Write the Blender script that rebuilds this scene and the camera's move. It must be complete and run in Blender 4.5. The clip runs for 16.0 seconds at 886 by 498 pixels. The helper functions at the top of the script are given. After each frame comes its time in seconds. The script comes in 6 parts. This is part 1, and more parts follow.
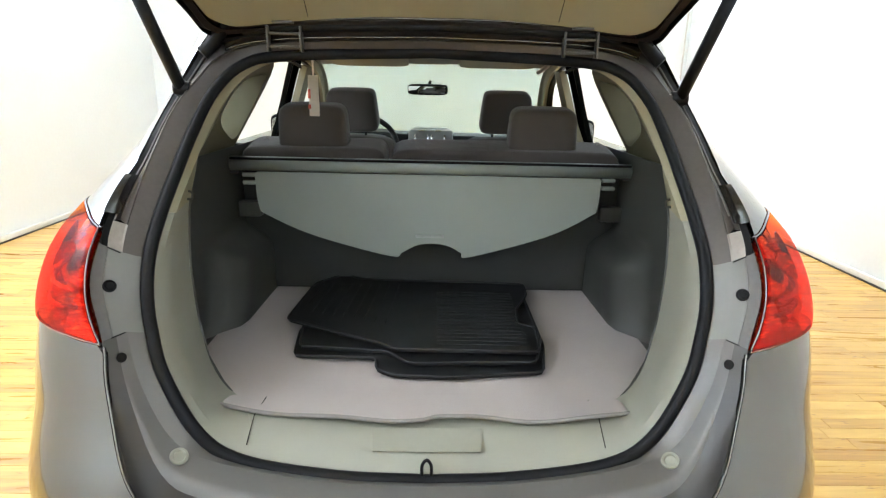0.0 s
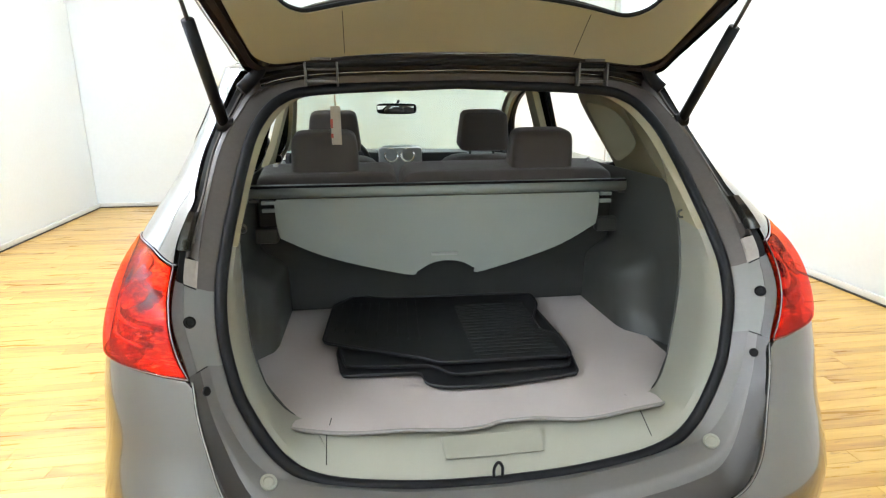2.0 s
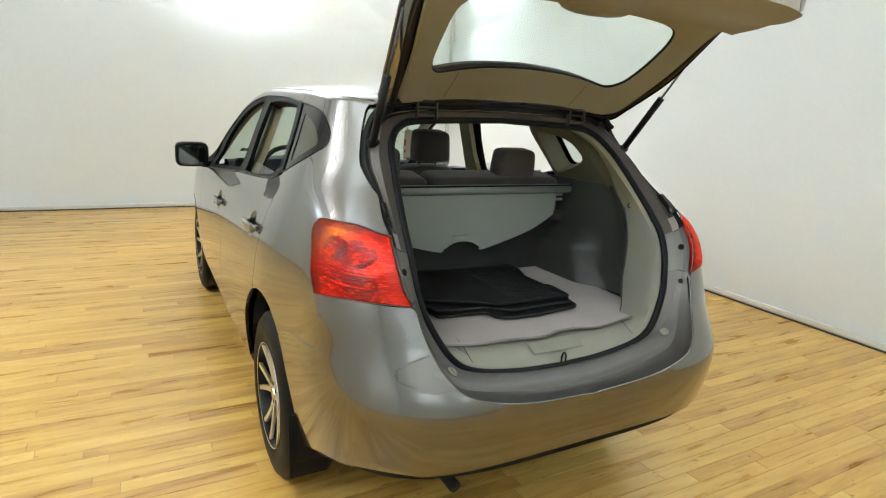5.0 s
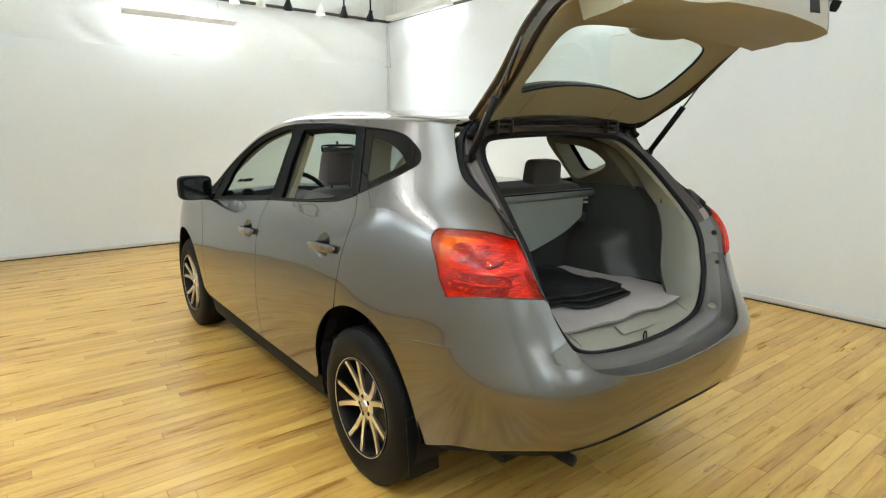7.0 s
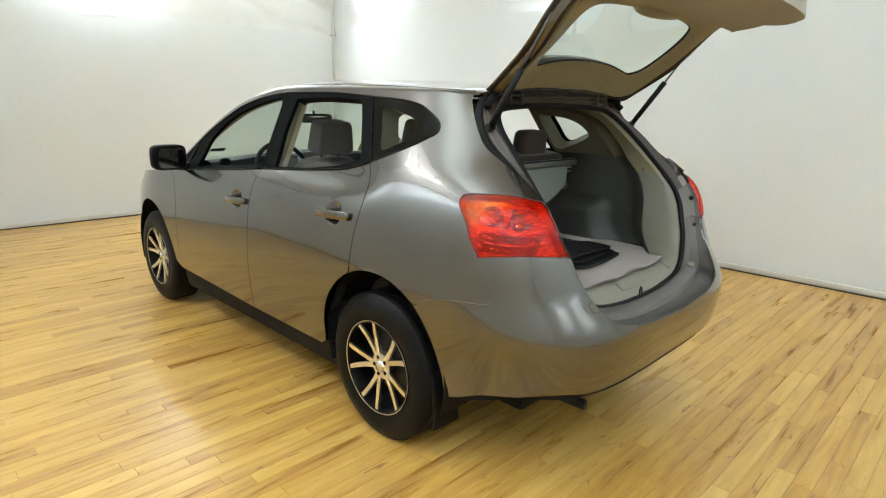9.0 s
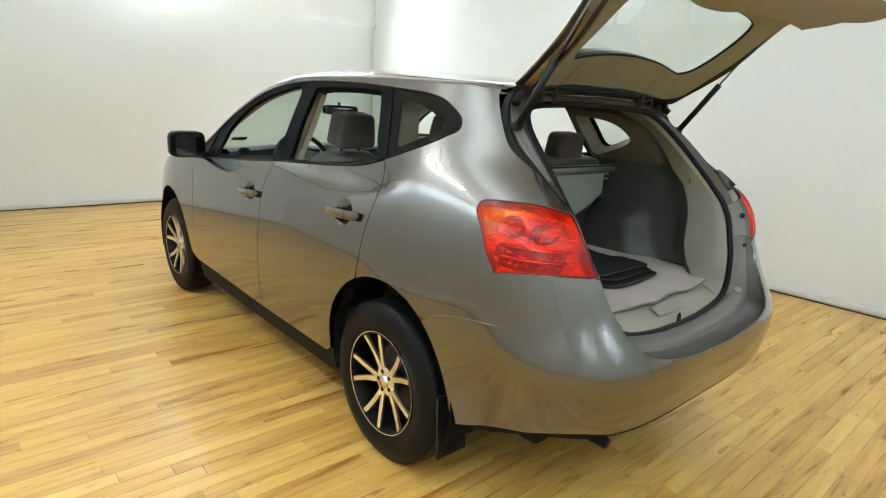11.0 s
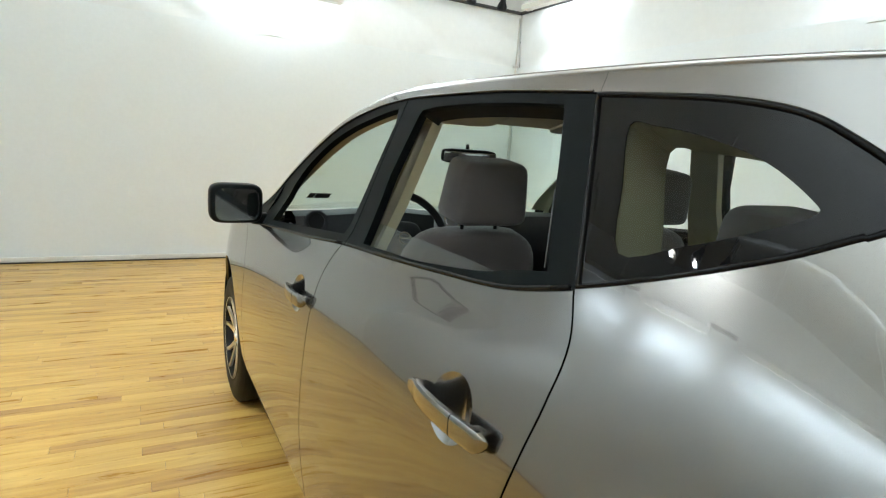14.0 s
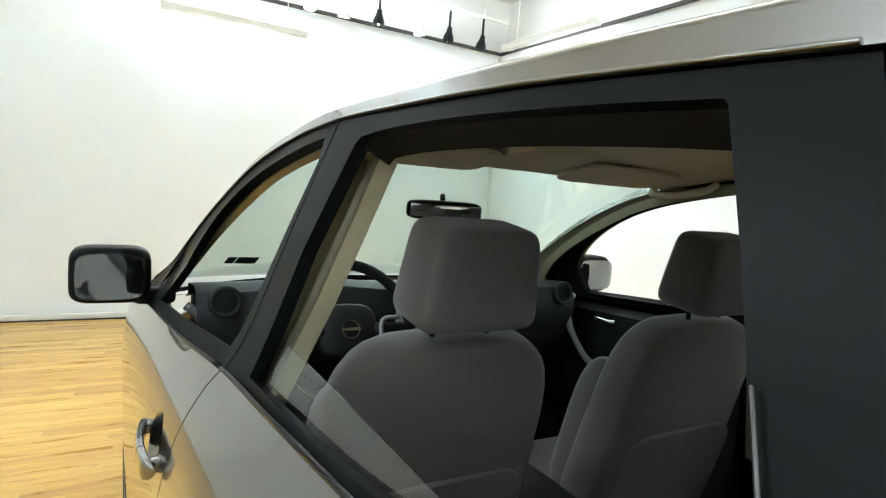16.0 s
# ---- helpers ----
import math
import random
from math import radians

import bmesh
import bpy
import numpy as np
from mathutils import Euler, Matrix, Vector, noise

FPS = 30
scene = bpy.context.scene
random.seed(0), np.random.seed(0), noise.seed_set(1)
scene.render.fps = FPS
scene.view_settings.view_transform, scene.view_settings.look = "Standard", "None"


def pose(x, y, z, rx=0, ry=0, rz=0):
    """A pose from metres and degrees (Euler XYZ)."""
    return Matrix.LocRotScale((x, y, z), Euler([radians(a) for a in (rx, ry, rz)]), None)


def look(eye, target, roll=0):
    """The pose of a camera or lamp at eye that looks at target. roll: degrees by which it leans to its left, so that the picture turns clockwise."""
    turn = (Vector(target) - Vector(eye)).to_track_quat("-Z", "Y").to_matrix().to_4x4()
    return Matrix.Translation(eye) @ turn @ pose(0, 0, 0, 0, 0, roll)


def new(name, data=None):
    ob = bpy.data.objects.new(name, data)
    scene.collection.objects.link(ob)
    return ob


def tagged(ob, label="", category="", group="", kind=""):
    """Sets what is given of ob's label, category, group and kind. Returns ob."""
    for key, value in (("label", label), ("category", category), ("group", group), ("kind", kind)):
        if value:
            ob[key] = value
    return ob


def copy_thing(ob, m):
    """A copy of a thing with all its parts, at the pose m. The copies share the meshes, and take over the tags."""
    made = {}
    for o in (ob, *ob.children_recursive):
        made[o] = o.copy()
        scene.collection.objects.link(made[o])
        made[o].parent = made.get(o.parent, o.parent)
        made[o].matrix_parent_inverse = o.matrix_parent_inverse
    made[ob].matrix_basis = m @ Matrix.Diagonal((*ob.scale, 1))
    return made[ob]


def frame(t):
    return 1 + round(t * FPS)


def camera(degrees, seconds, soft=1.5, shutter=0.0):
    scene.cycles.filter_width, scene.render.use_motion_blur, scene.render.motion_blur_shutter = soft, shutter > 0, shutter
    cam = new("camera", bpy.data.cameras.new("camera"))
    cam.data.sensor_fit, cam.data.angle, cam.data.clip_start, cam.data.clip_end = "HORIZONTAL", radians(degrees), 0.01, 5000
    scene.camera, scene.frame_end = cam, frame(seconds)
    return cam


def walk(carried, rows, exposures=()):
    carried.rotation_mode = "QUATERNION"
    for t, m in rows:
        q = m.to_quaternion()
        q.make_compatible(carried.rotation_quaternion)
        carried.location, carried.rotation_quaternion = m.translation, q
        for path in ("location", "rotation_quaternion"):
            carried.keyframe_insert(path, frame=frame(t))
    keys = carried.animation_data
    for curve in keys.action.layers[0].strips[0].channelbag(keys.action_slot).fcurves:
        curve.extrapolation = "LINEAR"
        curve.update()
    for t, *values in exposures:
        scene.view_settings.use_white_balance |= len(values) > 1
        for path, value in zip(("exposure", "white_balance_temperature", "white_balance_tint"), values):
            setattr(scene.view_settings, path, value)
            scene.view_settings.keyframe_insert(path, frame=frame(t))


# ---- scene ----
cam = camera(75.2, 16.0, 1.2)
PATH = [
    (0, (0.004, -1.779, 1.451), (0.042, 0.141, 0.894), 1.2),
    (0.5, (0.022, -1.802, 1.463), (0.054, 0.123, 0.919), 2.6),
    (1, (0.029, -1.835, 1.485), (0.015, 0.085, 0.925), 0.5),
    (1.5, (-0.052, -1.85, 1.491), (-0.013, 0.061, 0.901), 0.8),
    (2, (-0.267, -1.844, 1.495), (0.007, 0.067, 0.973), -0.2),
    (2.5, (-0.403, -1.917, 1.525), (0.06, -0.028, 1.059), 3.4),
    (3, (-0.532, -2.056, 1.542), (0.114, -0.225, 1.062), 1.6),
    (3.5, (-0.687, -2.132, 1.565), (0.016, -0.331, 1.053), 1.6),
    (3.7, (-0.791, -2.139, 1.549), (-0.034, -0.355, 1.055), 1.2),
    (5.8, (-1.653, -2.307, 1.56), (-0.64, -0.649, 1.084), 2.3),
    (6, (-1.759, -2.292, 1.547), (-0.712, -0.648, 1.099), 0.9),
    (6.5, (-1.938, -2.227, 1.538), (-0.855, -0.602, 1.105), 2.1),
    (7, (-2.002, -2.057, 1.518), (-0.803, -0.506, 1.123), 0.1),
    (7.5, (-2.079, -1.911, 1.52), (-0.78, -0.446, 1.112), 1.3),
    (8, (-2.242, -1.881, 1.515), (-0.878, -0.48, 1.091), 1.4),
    (8.5, (-2.367, -1.89, 1.507), (-0.994, -0.519, 1.023), 1.6),
    (8.7, (-2.369, -1.908, 1.505), (-0.991, -0.541, 1.022), 0.9),
    (10.8, (-2.198, -1.878, 1.509), (-0.878, -0.454, 1.029), 3.1),
    (11, (-2.148, -1.79, 1.49), (-0.86, -0.341, 1.0), 3.2),
    (11.5, (-2.105, -1.527, 1.47), (-0.836, -0.047, 1.022), 3.3),
    (12, (-1.987, -1.315, 1.456), (-0.795, 0.227, 1.006), 2.9),
    (12.5, (-1.765, -1.101, 1.462), (-0.68, 0.524, 1.033), 2.3),
    (13, (-1.62, -0.893, 1.443), (-0.574, 0.763, 1.038), 2.4),
    (13.5, (-1.503, -0.654, 1.442), (-0.452, 1.016, 1.117), 3.0),
    (14, (-1.318, -0.463, 1.441), (-0.376, 1.266, 1.093), 4.0),
    (14.5, (-1.163, -0.295, 1.465), (-0.292, 1.476, 1.143), 3.2),
    (15, (-1.144, -0.133, 1.46), (-0.174, 1.595, 1.191), 4.1),
    (15.5, (-1.051, 0.039, 1.454), (-0.046, 1.751, 1.209), 3.3),
    (16, (-0.962, 0.14, 1.46), (0.052, 1.854, 1.27), 4.5),
]
# the clip's camera opens up towards the bright ends of its way
EXPOSE = [(0, 1.12, 6060, 14), (2.5, 1.20, 6060, 14), (3.0, 1.26, 6060, 13), (3.5, .84, 6090, 12), (3.7, .72, 6100, 11), (5.8, .33, 6300, 10), (8.7, .28, 6300, 10), (12.5, .38, 6140, 10), (14.5, .36, 6060, 8), (16, .72, 6000, 8)]
walk(cam, [(t, look(eye, target, roll)) for t, eye, target, roll in PATH], EXPOSE)

# ---------------------------------------------------------------- world and light
world = bpy.data.worlds.new("world")
scene.world = world
world.use_nodes = True
world.node_tree.nodes["Background"].inputs[0].default_value = (0.9, 0.95, 1.0, 1)
world.node_tree.nodes["Background"].inputs[1].default_value = 0.05


def area_lamp(name, at, target, sx, sy, watts, colour=(0.88, 1.0, 1.10)):
    data = bpy.data.lights.new(name, "AREA")
    data.shape, data.size, data.size_y, data.energy, data.color = "RECTANGLE", sx, sy, watts, colour
    ob = new(name, data)
    ob.matrix_world = look(at, target)
    return ob


# ---------------------------------------------------------------- materials
def nodes_of(name):
    m = bpy.data.materials.new(name)
    m.use_nodes = True
    t = m.node_tree
    return m, t, t.nodes["Principled BSDF"]


def plain(name, colour, rough=0.5, metal=0.0, spot=0.12, scale=8.0, bump=0.0, bump_scale=120.0, coat=0.0, sheen=0.0, spec=0.5):
    """A material with broad and fine variation of tone, roughness and relief."""
    m, t, p = nodes_of(name)
    N, L = t.nodes.new, t.links.new
    co = N("ShaderNodeTexCoord")
    big = N("ShaderNodeTexNoise")
    big.inputs["Scale"].default_value, big.inputs["Detail"].default_value = scale, 5
    fine = N("ShaderNodeTexNoise")
    fine.inputs["Scale"].default_value, fine.inputs["Detail"].default_value = bump_scale, 3
    L(co.outputs["Object"], big.inputs["Vector"])
    L(co.outputs["Object"], fine.inputs["Vector"])
    add = N("ShaderNodeMath")
    add.operation = "ADD"
    L(big.outputs["Fac"], add.inputs[0])
    L(fine.outputs["Fac"], add.inputs[1])
    ramp = N("ShaderNodeMapRange")
    ramp.inputs["From Min"].default_value, ramp.inputs["From Max"].default_value = 0.6, 1.4
    ramp.inputs["To Min"].default_value, ramp.inputs["To Max"].default_value = 1 - spot, 1 + spot
    L(add.outputs[0], ramp.inputs["Value"])
    mul = N("ShaderNodeVectorMath")
    mul.operation = "SCALE"
    mul.inputs[0].default_value = colour
    L(ramp.outputs[0], mul.inputs["Scale"])
    L(mul.outputs[0], p.inputs["Base Color"])
    rr = N("ShaderNodeMapRange")
    rr.inputs["To Min"].default_value, rr.inputs["To Max"].default_value = max(0.02, rough * 0.85), min(1, rough * 1.15)
    L(big.outputs["Fac"], rr.inputs["Value"])
    L(rr.outputs[0], p.inputs["Roughness"])
    p.inputs["Metallic"].default_value = metal
    p.inputs["Coat Weight"].default_value = coat
    p.inputs["Coat Roughness"].default_value = 0.06
    p.inputs["Sheen Weight"].default_value = sheen
    p.inputs["Specular IOR Level"].default_value = spec
    if bump:
        b = N("ShaderNodeBump")
        b.inputs["Strength"].default_value, b.inputs["Distance"].default_value = bump, 0.002
        L(fine.outputs["Fac"], b.inputs["Height"])
        L(b.outputs[0], p.inputs["Normal"])
    return m


def gloss_factor(t, base, top=0.75):
    """Gloss that grows towards grazing angles, the same from both sides of a pane."""
    lw = t.nodes.new("ShaderNodeLayerWeight")
    pw = t.nodes.new("ShaderNodeMath")
    pw.operation = "POWER"
    pw.inputs[1].default_value = 4.0
    t.links.new(lw.outputs["Facing"], pw.inputs[0])
    mr = t.nodes.new("ShaderNodeMapRange")
    mr.inputs["To Min"].default_value, mr.inputs["To Max"].default_value = base, top
    t.links.new(pw.outputs[0], mr.inputs["Value"])
    return mr


def glass(name, colour, base=0.035):
    """Thin pane: clear or tinted transmission with a sharp gloss."""
    m, t, p = nodes_of(name)
    N, L = t.nodes.new, t.links.new
    t.nodes.remove(p)
    tr = N("ShaderNodeBsdfTransparent")
    tr.inputs[0].default_value = (*colour, 1)
    gl = N("ShaderNodeBsdfGlossy")
    gl.inputs["Roughness"].default_value = 0.02
    fr = gloss_factor(t, base)
    mx = N("ShaderNodeMixShader")
    L(fr.outputs[0], mx.inputs[0])
    L(tr.outputs[0], mx.inputs[1])
    L(gl.outputs[0], mx.inputs[2])
    L(mx.outputs[0], t.nodes["Material Output"].inputs[0])
    return m


def glow(name, colour, strength):
    m, t, p = nodes_of(name)
    p.inputs["Emission Color"].default_value = (*colour, 1)
    p.inputs["Emission Strength"].default_value = strength
    p.inputs["Base Color"].default_value = (*colour, 1)
    return m


def paint_material():
    m, t, p = nodes_of("metallic_taupe_paint")
    N, L = t.nodes.new, t.links.new
    co = N("ShaderNodeTexCoord")
    fl = N("ShaderNodeTexNoise")
    fl.inputs["Scale"].default_value, fl.inputs["Detail"].default_value = 900, 2
    L(co.outputs["Object"], fl.inputs["Vector"])
    big = N("ShaderNodeTexNoise")
    big.inputs["Scale"].default_value = 2.5
    L(co.outputs["Object"], big.inputs["Vector"])
    mr = N("ShaderNodeMapRange")
    mr.inputs["From Min"].default_value, mr.inputs["From Max"].default_value = 0.3, 0.7
    mr.inputs["To Min"].default_value, mr.inputs["To Max"].default_value = 0.94, 1.06
    L(fl.outputs["Fac"], mr.inputs["Value"])
    sc = N("ShaderNodeVectorMath")
    sc.operation = "SCALE"
    sc.inputs[0].default_value = PAINT
    L(mr.outputs[0], sc.inputs["Scale"])
    L(sc.outputs[0], p.inputs["Base Color"])
    rg = N("ShaderNodeMapRange")
    rg.inputs["To Min"].default_value, rg.inputs["To Max"].default_value = 0.262, 0.271
    L(big.outputs["Fac"], rg.inputs["Value"])
    L(rg.outputs[0], p.inputs["Roughness"])
    p.inputs["Metallic"].default_value = 1.0
    p.inputs["Coat Weight"].default_value = 1.0
    p.inputs["Coat Roughness"].default_value = 0.03
    p.inputs["Coat IOR"].default_value = 1.68
    return m


def wood_material():
    """Oiled strip flooring: every strip has its own tone, with grain, dark streaks and knots."""
    m, t, p = nodes_of("oiled_wood_strip")
    N, L = t.nodes.new, t.links.new
    ge, oi = N("ShaderNodeNewGeometry"), N("ShaderNodeObjectInfo")
    s1 = N("ShaderNodeMath")
    s1.operation = "ADD"
    L(ge.outputs["Random Per Island"], s1.inputs[0])
    L(oi.outputs["Random"], s1.inputs[1])
    s2 = N("ShaderNodeMath")
    s2.operation = "FRACT"
    L(s1.outputs[0], s2.inputs[0])
    comb = N("ShaderNodeCombineXYZ")
    k = N("ShaderNodeMath")
    k.operation = "MULTIPLY"
    k.inputs[1].default_value = 37.0
    L(s2.outputs[0], k.inputs[0])
    L(k.outputs[0], comb.inputs["Z"])
    L(k.outputs[0], comb.inputs["X"])
    pos = N("ShaderNodeVectorMath")
    pos.operation = "ADD"
    L(ge.outputs["Position"], pos.inputs[0])
    L(comb.outputs[0], pos.inputs[1])
    st = N("ShaderNodeMapping")
    st.inputs["Scale"].default_value = (0.8, 8, 1)
    L(pos.outputs[0], st.inputs["Vector"])
    grain = N("ShaderNodeTexNoise")
    grain.inputs["Scale"].default_value, grain.inputs["Detail"].default_value = 2.2, 6
    grain.inputs["Roughness"].default_value, grain.inputs["Distortion"].default_value = 0.6, 0.6
    L(st.outputs[0], grain.inputs["Vector"])
    st2 = N("ShaderNodeMapping")
    st2.inputs["Scale"].default_value = (6.5, 38, 1)
    L(pos.outputs[0], st2.inputs["Vector"])
    knot = N("ShaderNodeTexNoise")
    knot.inputs["Scale"].default_value, knot.inputs["Detail"].default_value, knot.inputs["Distortion"].default_value = 1.0, 4, 1.5
    L(st2.outputs[0], knot.inputs["Vector"])
    tone = N("ShaderNodeValToRGB")
    e = tone.color_ramp.elements
    e[0].position, e[0].color = 0.0, (*WOOD_DARK, 1)
    e[1].position, e[1].color = 1.0, (*WOOD_LIGHT, 1)
    mid = tone.color_ramp.elements.new(0.5)
    mid.color = (*WOOD_MID, 1)
    mixf = N("ShaderNodeMath")
    mixf.operation = "MULTIPLY_ADD"
    mixf.inputs[1].default_value = 0.38
    half = N("ShaderNodeMath")
    half.operation = "MULTIPLY_ADD"
    half.inputs[1].default_value, half.inputs[2].default_value = 1.3, -0.32
    L(grain.outputs["Fac"], half.inputs[0])
    L(s2.outputs[0], mixf.inputs[0])
    L(half.outputs[0], mixf.inputs[2])
    L(mixf.outputs[0], tone.inputs["Fac"])
    kr = N("ShaderNodeMapRange")
    kr.inputs["From Min"].default_value, kr.inputs["From Max"].default_value = 0.64, 0.74
    kr.inputs["To Min"].default_value, kr.inputs["To Max"].default_value = 0.0, 0.75
    L(knot.outputs["Fac"], kr.inputs["Value"])
    mx = N("ShaderNodeMix")
    mx.data_type = "RGBA"
    L(kr.outputs[0], mx.inputs["Factor"])
    L(tone.outputs["Color"], mx.inputs["A"])
    mx.inputs["B"].default_value = (0.20, 0.085, 0.03, 1)
    L(mx.outputs["Result"], p.inputs["Base Color"])
    rr = N("ShaderNodeMapRange")
    rr.inputs["To Min"].default_value, rr.inputs["To Max"].default_value = 0.21, 0.38
    L(grain.outputs["Fac"], rr.inputs["Value"])
    L(rr.outputs[0], p.inputs["Roughness"])
    bu = N("ShaderNodeBump")
    bu.inputs["Strength"].default_value, bu.inputs["Distance"].default_value = 0.15, 0.001
    L(grain.outputs["Fac"], bu.inputs["Height"])
    L(bu.outputs[0], p.inputs["Normal"])
    return m


PAINT = (0.122, 0.117, 0.107)
WOOD_DARK, WOOD_MID, WOOD_LIGHT = (0.26, 0.112, 0.020), (0.545, 0.318, 0.070), (0.73, 0.500, 0.146)
paint = paint_material()
wood = wood_material()
joint = plain("floor_joint_dark", (0.15, 0.08, 0.03), 0.7)
wall_white = plain("white_wall_sheet", (0.765, 0.80, 0.80), 0.75, spot=0.025, scale=1.1, bump=0.06, bump_scale=30)
upper_white = plain("white_upper_sheet", (0.78, 0.80, 0.79), 0.7, spot=0.03, scale=1.6, bump=0.1, bump_scale=14)
beige_wall = plain("white_painted_upper_wall", (0.78, 0.76, 0.70), 0.8, spot=0.05)
trim_white = plain("white_trim", (0.70, 0.69, 0.65), 0.5, spot=0.06)
trim_dark = plain("dark_trim", (0.05, 0.045, 0.04), 0.6)
lamp_white = plain("white_enamel", (0.72, 0.70, 0.64), 0.35, spot=0.04)
black_metal = plain("black_metal", (0.008, 0.008, 0.009), 0.4, spec=0.2)
steel = plain("galvanised_pipe", (0.62, 0.61, 0.57), 0.45, metal=0.2)
chrome = plain("chrome", (0.75, 0.75, 0.74), 0.12, metal=1.0, spot=0.03)
black_trim = plain("black_plastic_trim", (0.004, 0.005, 0.005), 0.34, spot=0.0, bump_scale=2500, spec=0.035)
black_matt = plain("black_matt_plastic", (0.007, 0.007, 0.007), 0.65, spec=0.15)
rubber = plain("black_rubber", (0.007, 0.007, 0.008), 0.5, spot=0.2, bump=0.2, spec=0.16)
printed_glass = plain("black_printed_glass", (0.004, 0.004, 0.004), 0.02, spot=0.0, bump_scale=2500, spec=0.18)
gloss_black = plain("gloss_black_moulding", (.005, .005, .005), .2, spot=0.0, spec=.10)
tyre_rubber = plain("tyre_rubber", (0.0045, 0.0045, 0.0045), 0.5, spot=0.25, scale=20, bump=0.3, spec=0.14)
rim_black = plain("gloss_black_rim", (0.006, 0.006, 0.006), 0.3, spec=0.15)
rim_metal = plain("machined_alloy", (0.86, 0.83, 0.78), 0.3, metal=1.0, spot=0.05)
beige = plain("beige_soft_trim", (0.262, 0.235, 0.147), 0.6, spot=0.06, bump=0.15, bump_scale=500)
# Darker copy of the beige trim, with the pillar's shade in its colour.
shaded_beige = plain("shaded_beige_trim", (0.165, 0.147, 0.088), 0.6, spot=0.06, bump=0.15, bump_scale=500)
grey_trim = plain("warm_grey_trim", (0.225, 0.22, 0.178), 0.55, spot=0.06, bump=0.15, bump_scale=500)
side_trim = plain("grey_side_trim", (0.040, 0.041, 0.036), 0.5, spot=0.08, bump=0.2, bump_scale=500)
carpet = plain("grey_pile_carpet", (0.31, 0.265, 0.243), 0.95, spot=0.16, scale=5, bump=0.6, bump_scale=600, sheen=0.3)
cover_grey = plain("grey_cover_vinyl", (0.24, 0.265, 0.243), 0.6, spot=0.05, bump=0.15, bump_scale=700)
# Dark carpet, its colour darkened further for the shadow under the load cover.
dark_carpet = plain("shaded_dark_seat_carpet", (0.035, 0.036, 0.034), 0.95, spot=0.2, bump=0.5, bump_scale=500)
seat_cloth = plain("grey_brown_cloth", (0.078, 0.066, 0.058), 0.9, spot=0.12, scale=14, bump=0.5, bump_scale=900, sheen=0.25)
mat_rubber = plain("black_mat_rubber", (0.0035, 0.004, 0.0045), 0.55, spot=0.2, bump=0.3, bump_scale=260)
dash_dark = plain("dark_dashboard", (0.012, 0.0125, 0.013), 0.6, bump=0.2, bump_scale=400, spec=0.22)
dash_grey = plain("grey_centre_panel", (0.26, 0.27, 0.27), 0.4, metal=0.4)
headliner = plain("beige_headliner", (0.55, 0.48, 0.36), 0.9, spot=0.06, bump=0.3, bump_scale=500)
lamp_chrome = plain("lamp_chrome", (0.85, 0.80, 0.74), 0.15, metal=1.0, spot=0.1, scale=60, bump=0.5, bump_scale=180)
paper = plain("white_paper_tag", (0.75, 0.70, 0.62), 0.8, spot=0.08)
print_red = plain("red_print", (0.55, 0.12, 0.08), 0.8)
clear_glass = glass("clear_glass", (0.84, 0.91, 0.875))
door_glass = glass("door_glass", (0.86, 0.92, 0.89), base=0.11)
tint_glass = glass("tinted_glass", (0.74, 0.80, 0.775), base=0.02)
mirror_glass = plain("mirror_glass", (0.52, 0.54, 0.54), 0.02, metal=1.0, spot=0.0)
tube_glow = glow("fluorescent_tube", (1.0, 0.97, 0.90), 9.0)
spot_glow = glow("spot_bulb", (1.0, 0.94, 0.82), 45.0)


def lens_material():
    m, t, p = nodes_of("red_lens")
    N, L = t.nodes.new, t.links.new
    t.nodes.remove(p)
    tr = N("ShaderNodeBsdfTransparent")
    # clear red plastic that turns amber towards the upper outer corner
    co, sx, ad, rp = N("ShaderNodeTexCoord"), N("ShaderNodeSeparateXYZ"), N("ShaderNodeMath"), N("ShaderNodeValToRGB")
    L(co.outputs["Object"], sx.inputs[0])
    L(sx.outputs["Y"], ad.inputs[0])
    L(sx.outputs["Z"], ad.inputs[1])
    L(ad.outputs[0], rp.inputs["Fac"])
    rp.color_ramp.elements[0].position, rp.color_ramp.elements[0].color = 0.535, (1.0, 0.20, 0.055, 1)
    rp.color_ramp.elements[1].position, rp.color_ramp.elements[1].color = 0.595, (1.0, 0.48, 0.07, 1)
    L(rp.outputs["Color"], tr.inputs[0])
    gl = N("ShaderNodeBsdfGlossy")
    gl.inputs["Roughness"].default_value = 0.008
    di = N("ShaderNodeBsdfDiffuse")
    di.inputs[0].default_value = (0.30, 0.008, 0.004, 1)
    m1, m2 = N("ShaderNodeMixShader"), N("ShaderNodeMixShader")
    m1.inputs[0].default_value = 0.03
    fr = gloss_factor(t, 0.035, 0.20)
    L(tr.outputs[0], m1.inputs[1])
    L(di.outputs[0], m1.inputs[2])
    L(fr.outputs[0], m2.inputs[0])
    L(m1.outputs[0], m2.inputs[1])
    L(gl.outputs[0], m2.inputs[2])
    L(m2.outputs[0], t.nodes["Material Output"].inputs[0])
    return m


red_lens = lens_material()


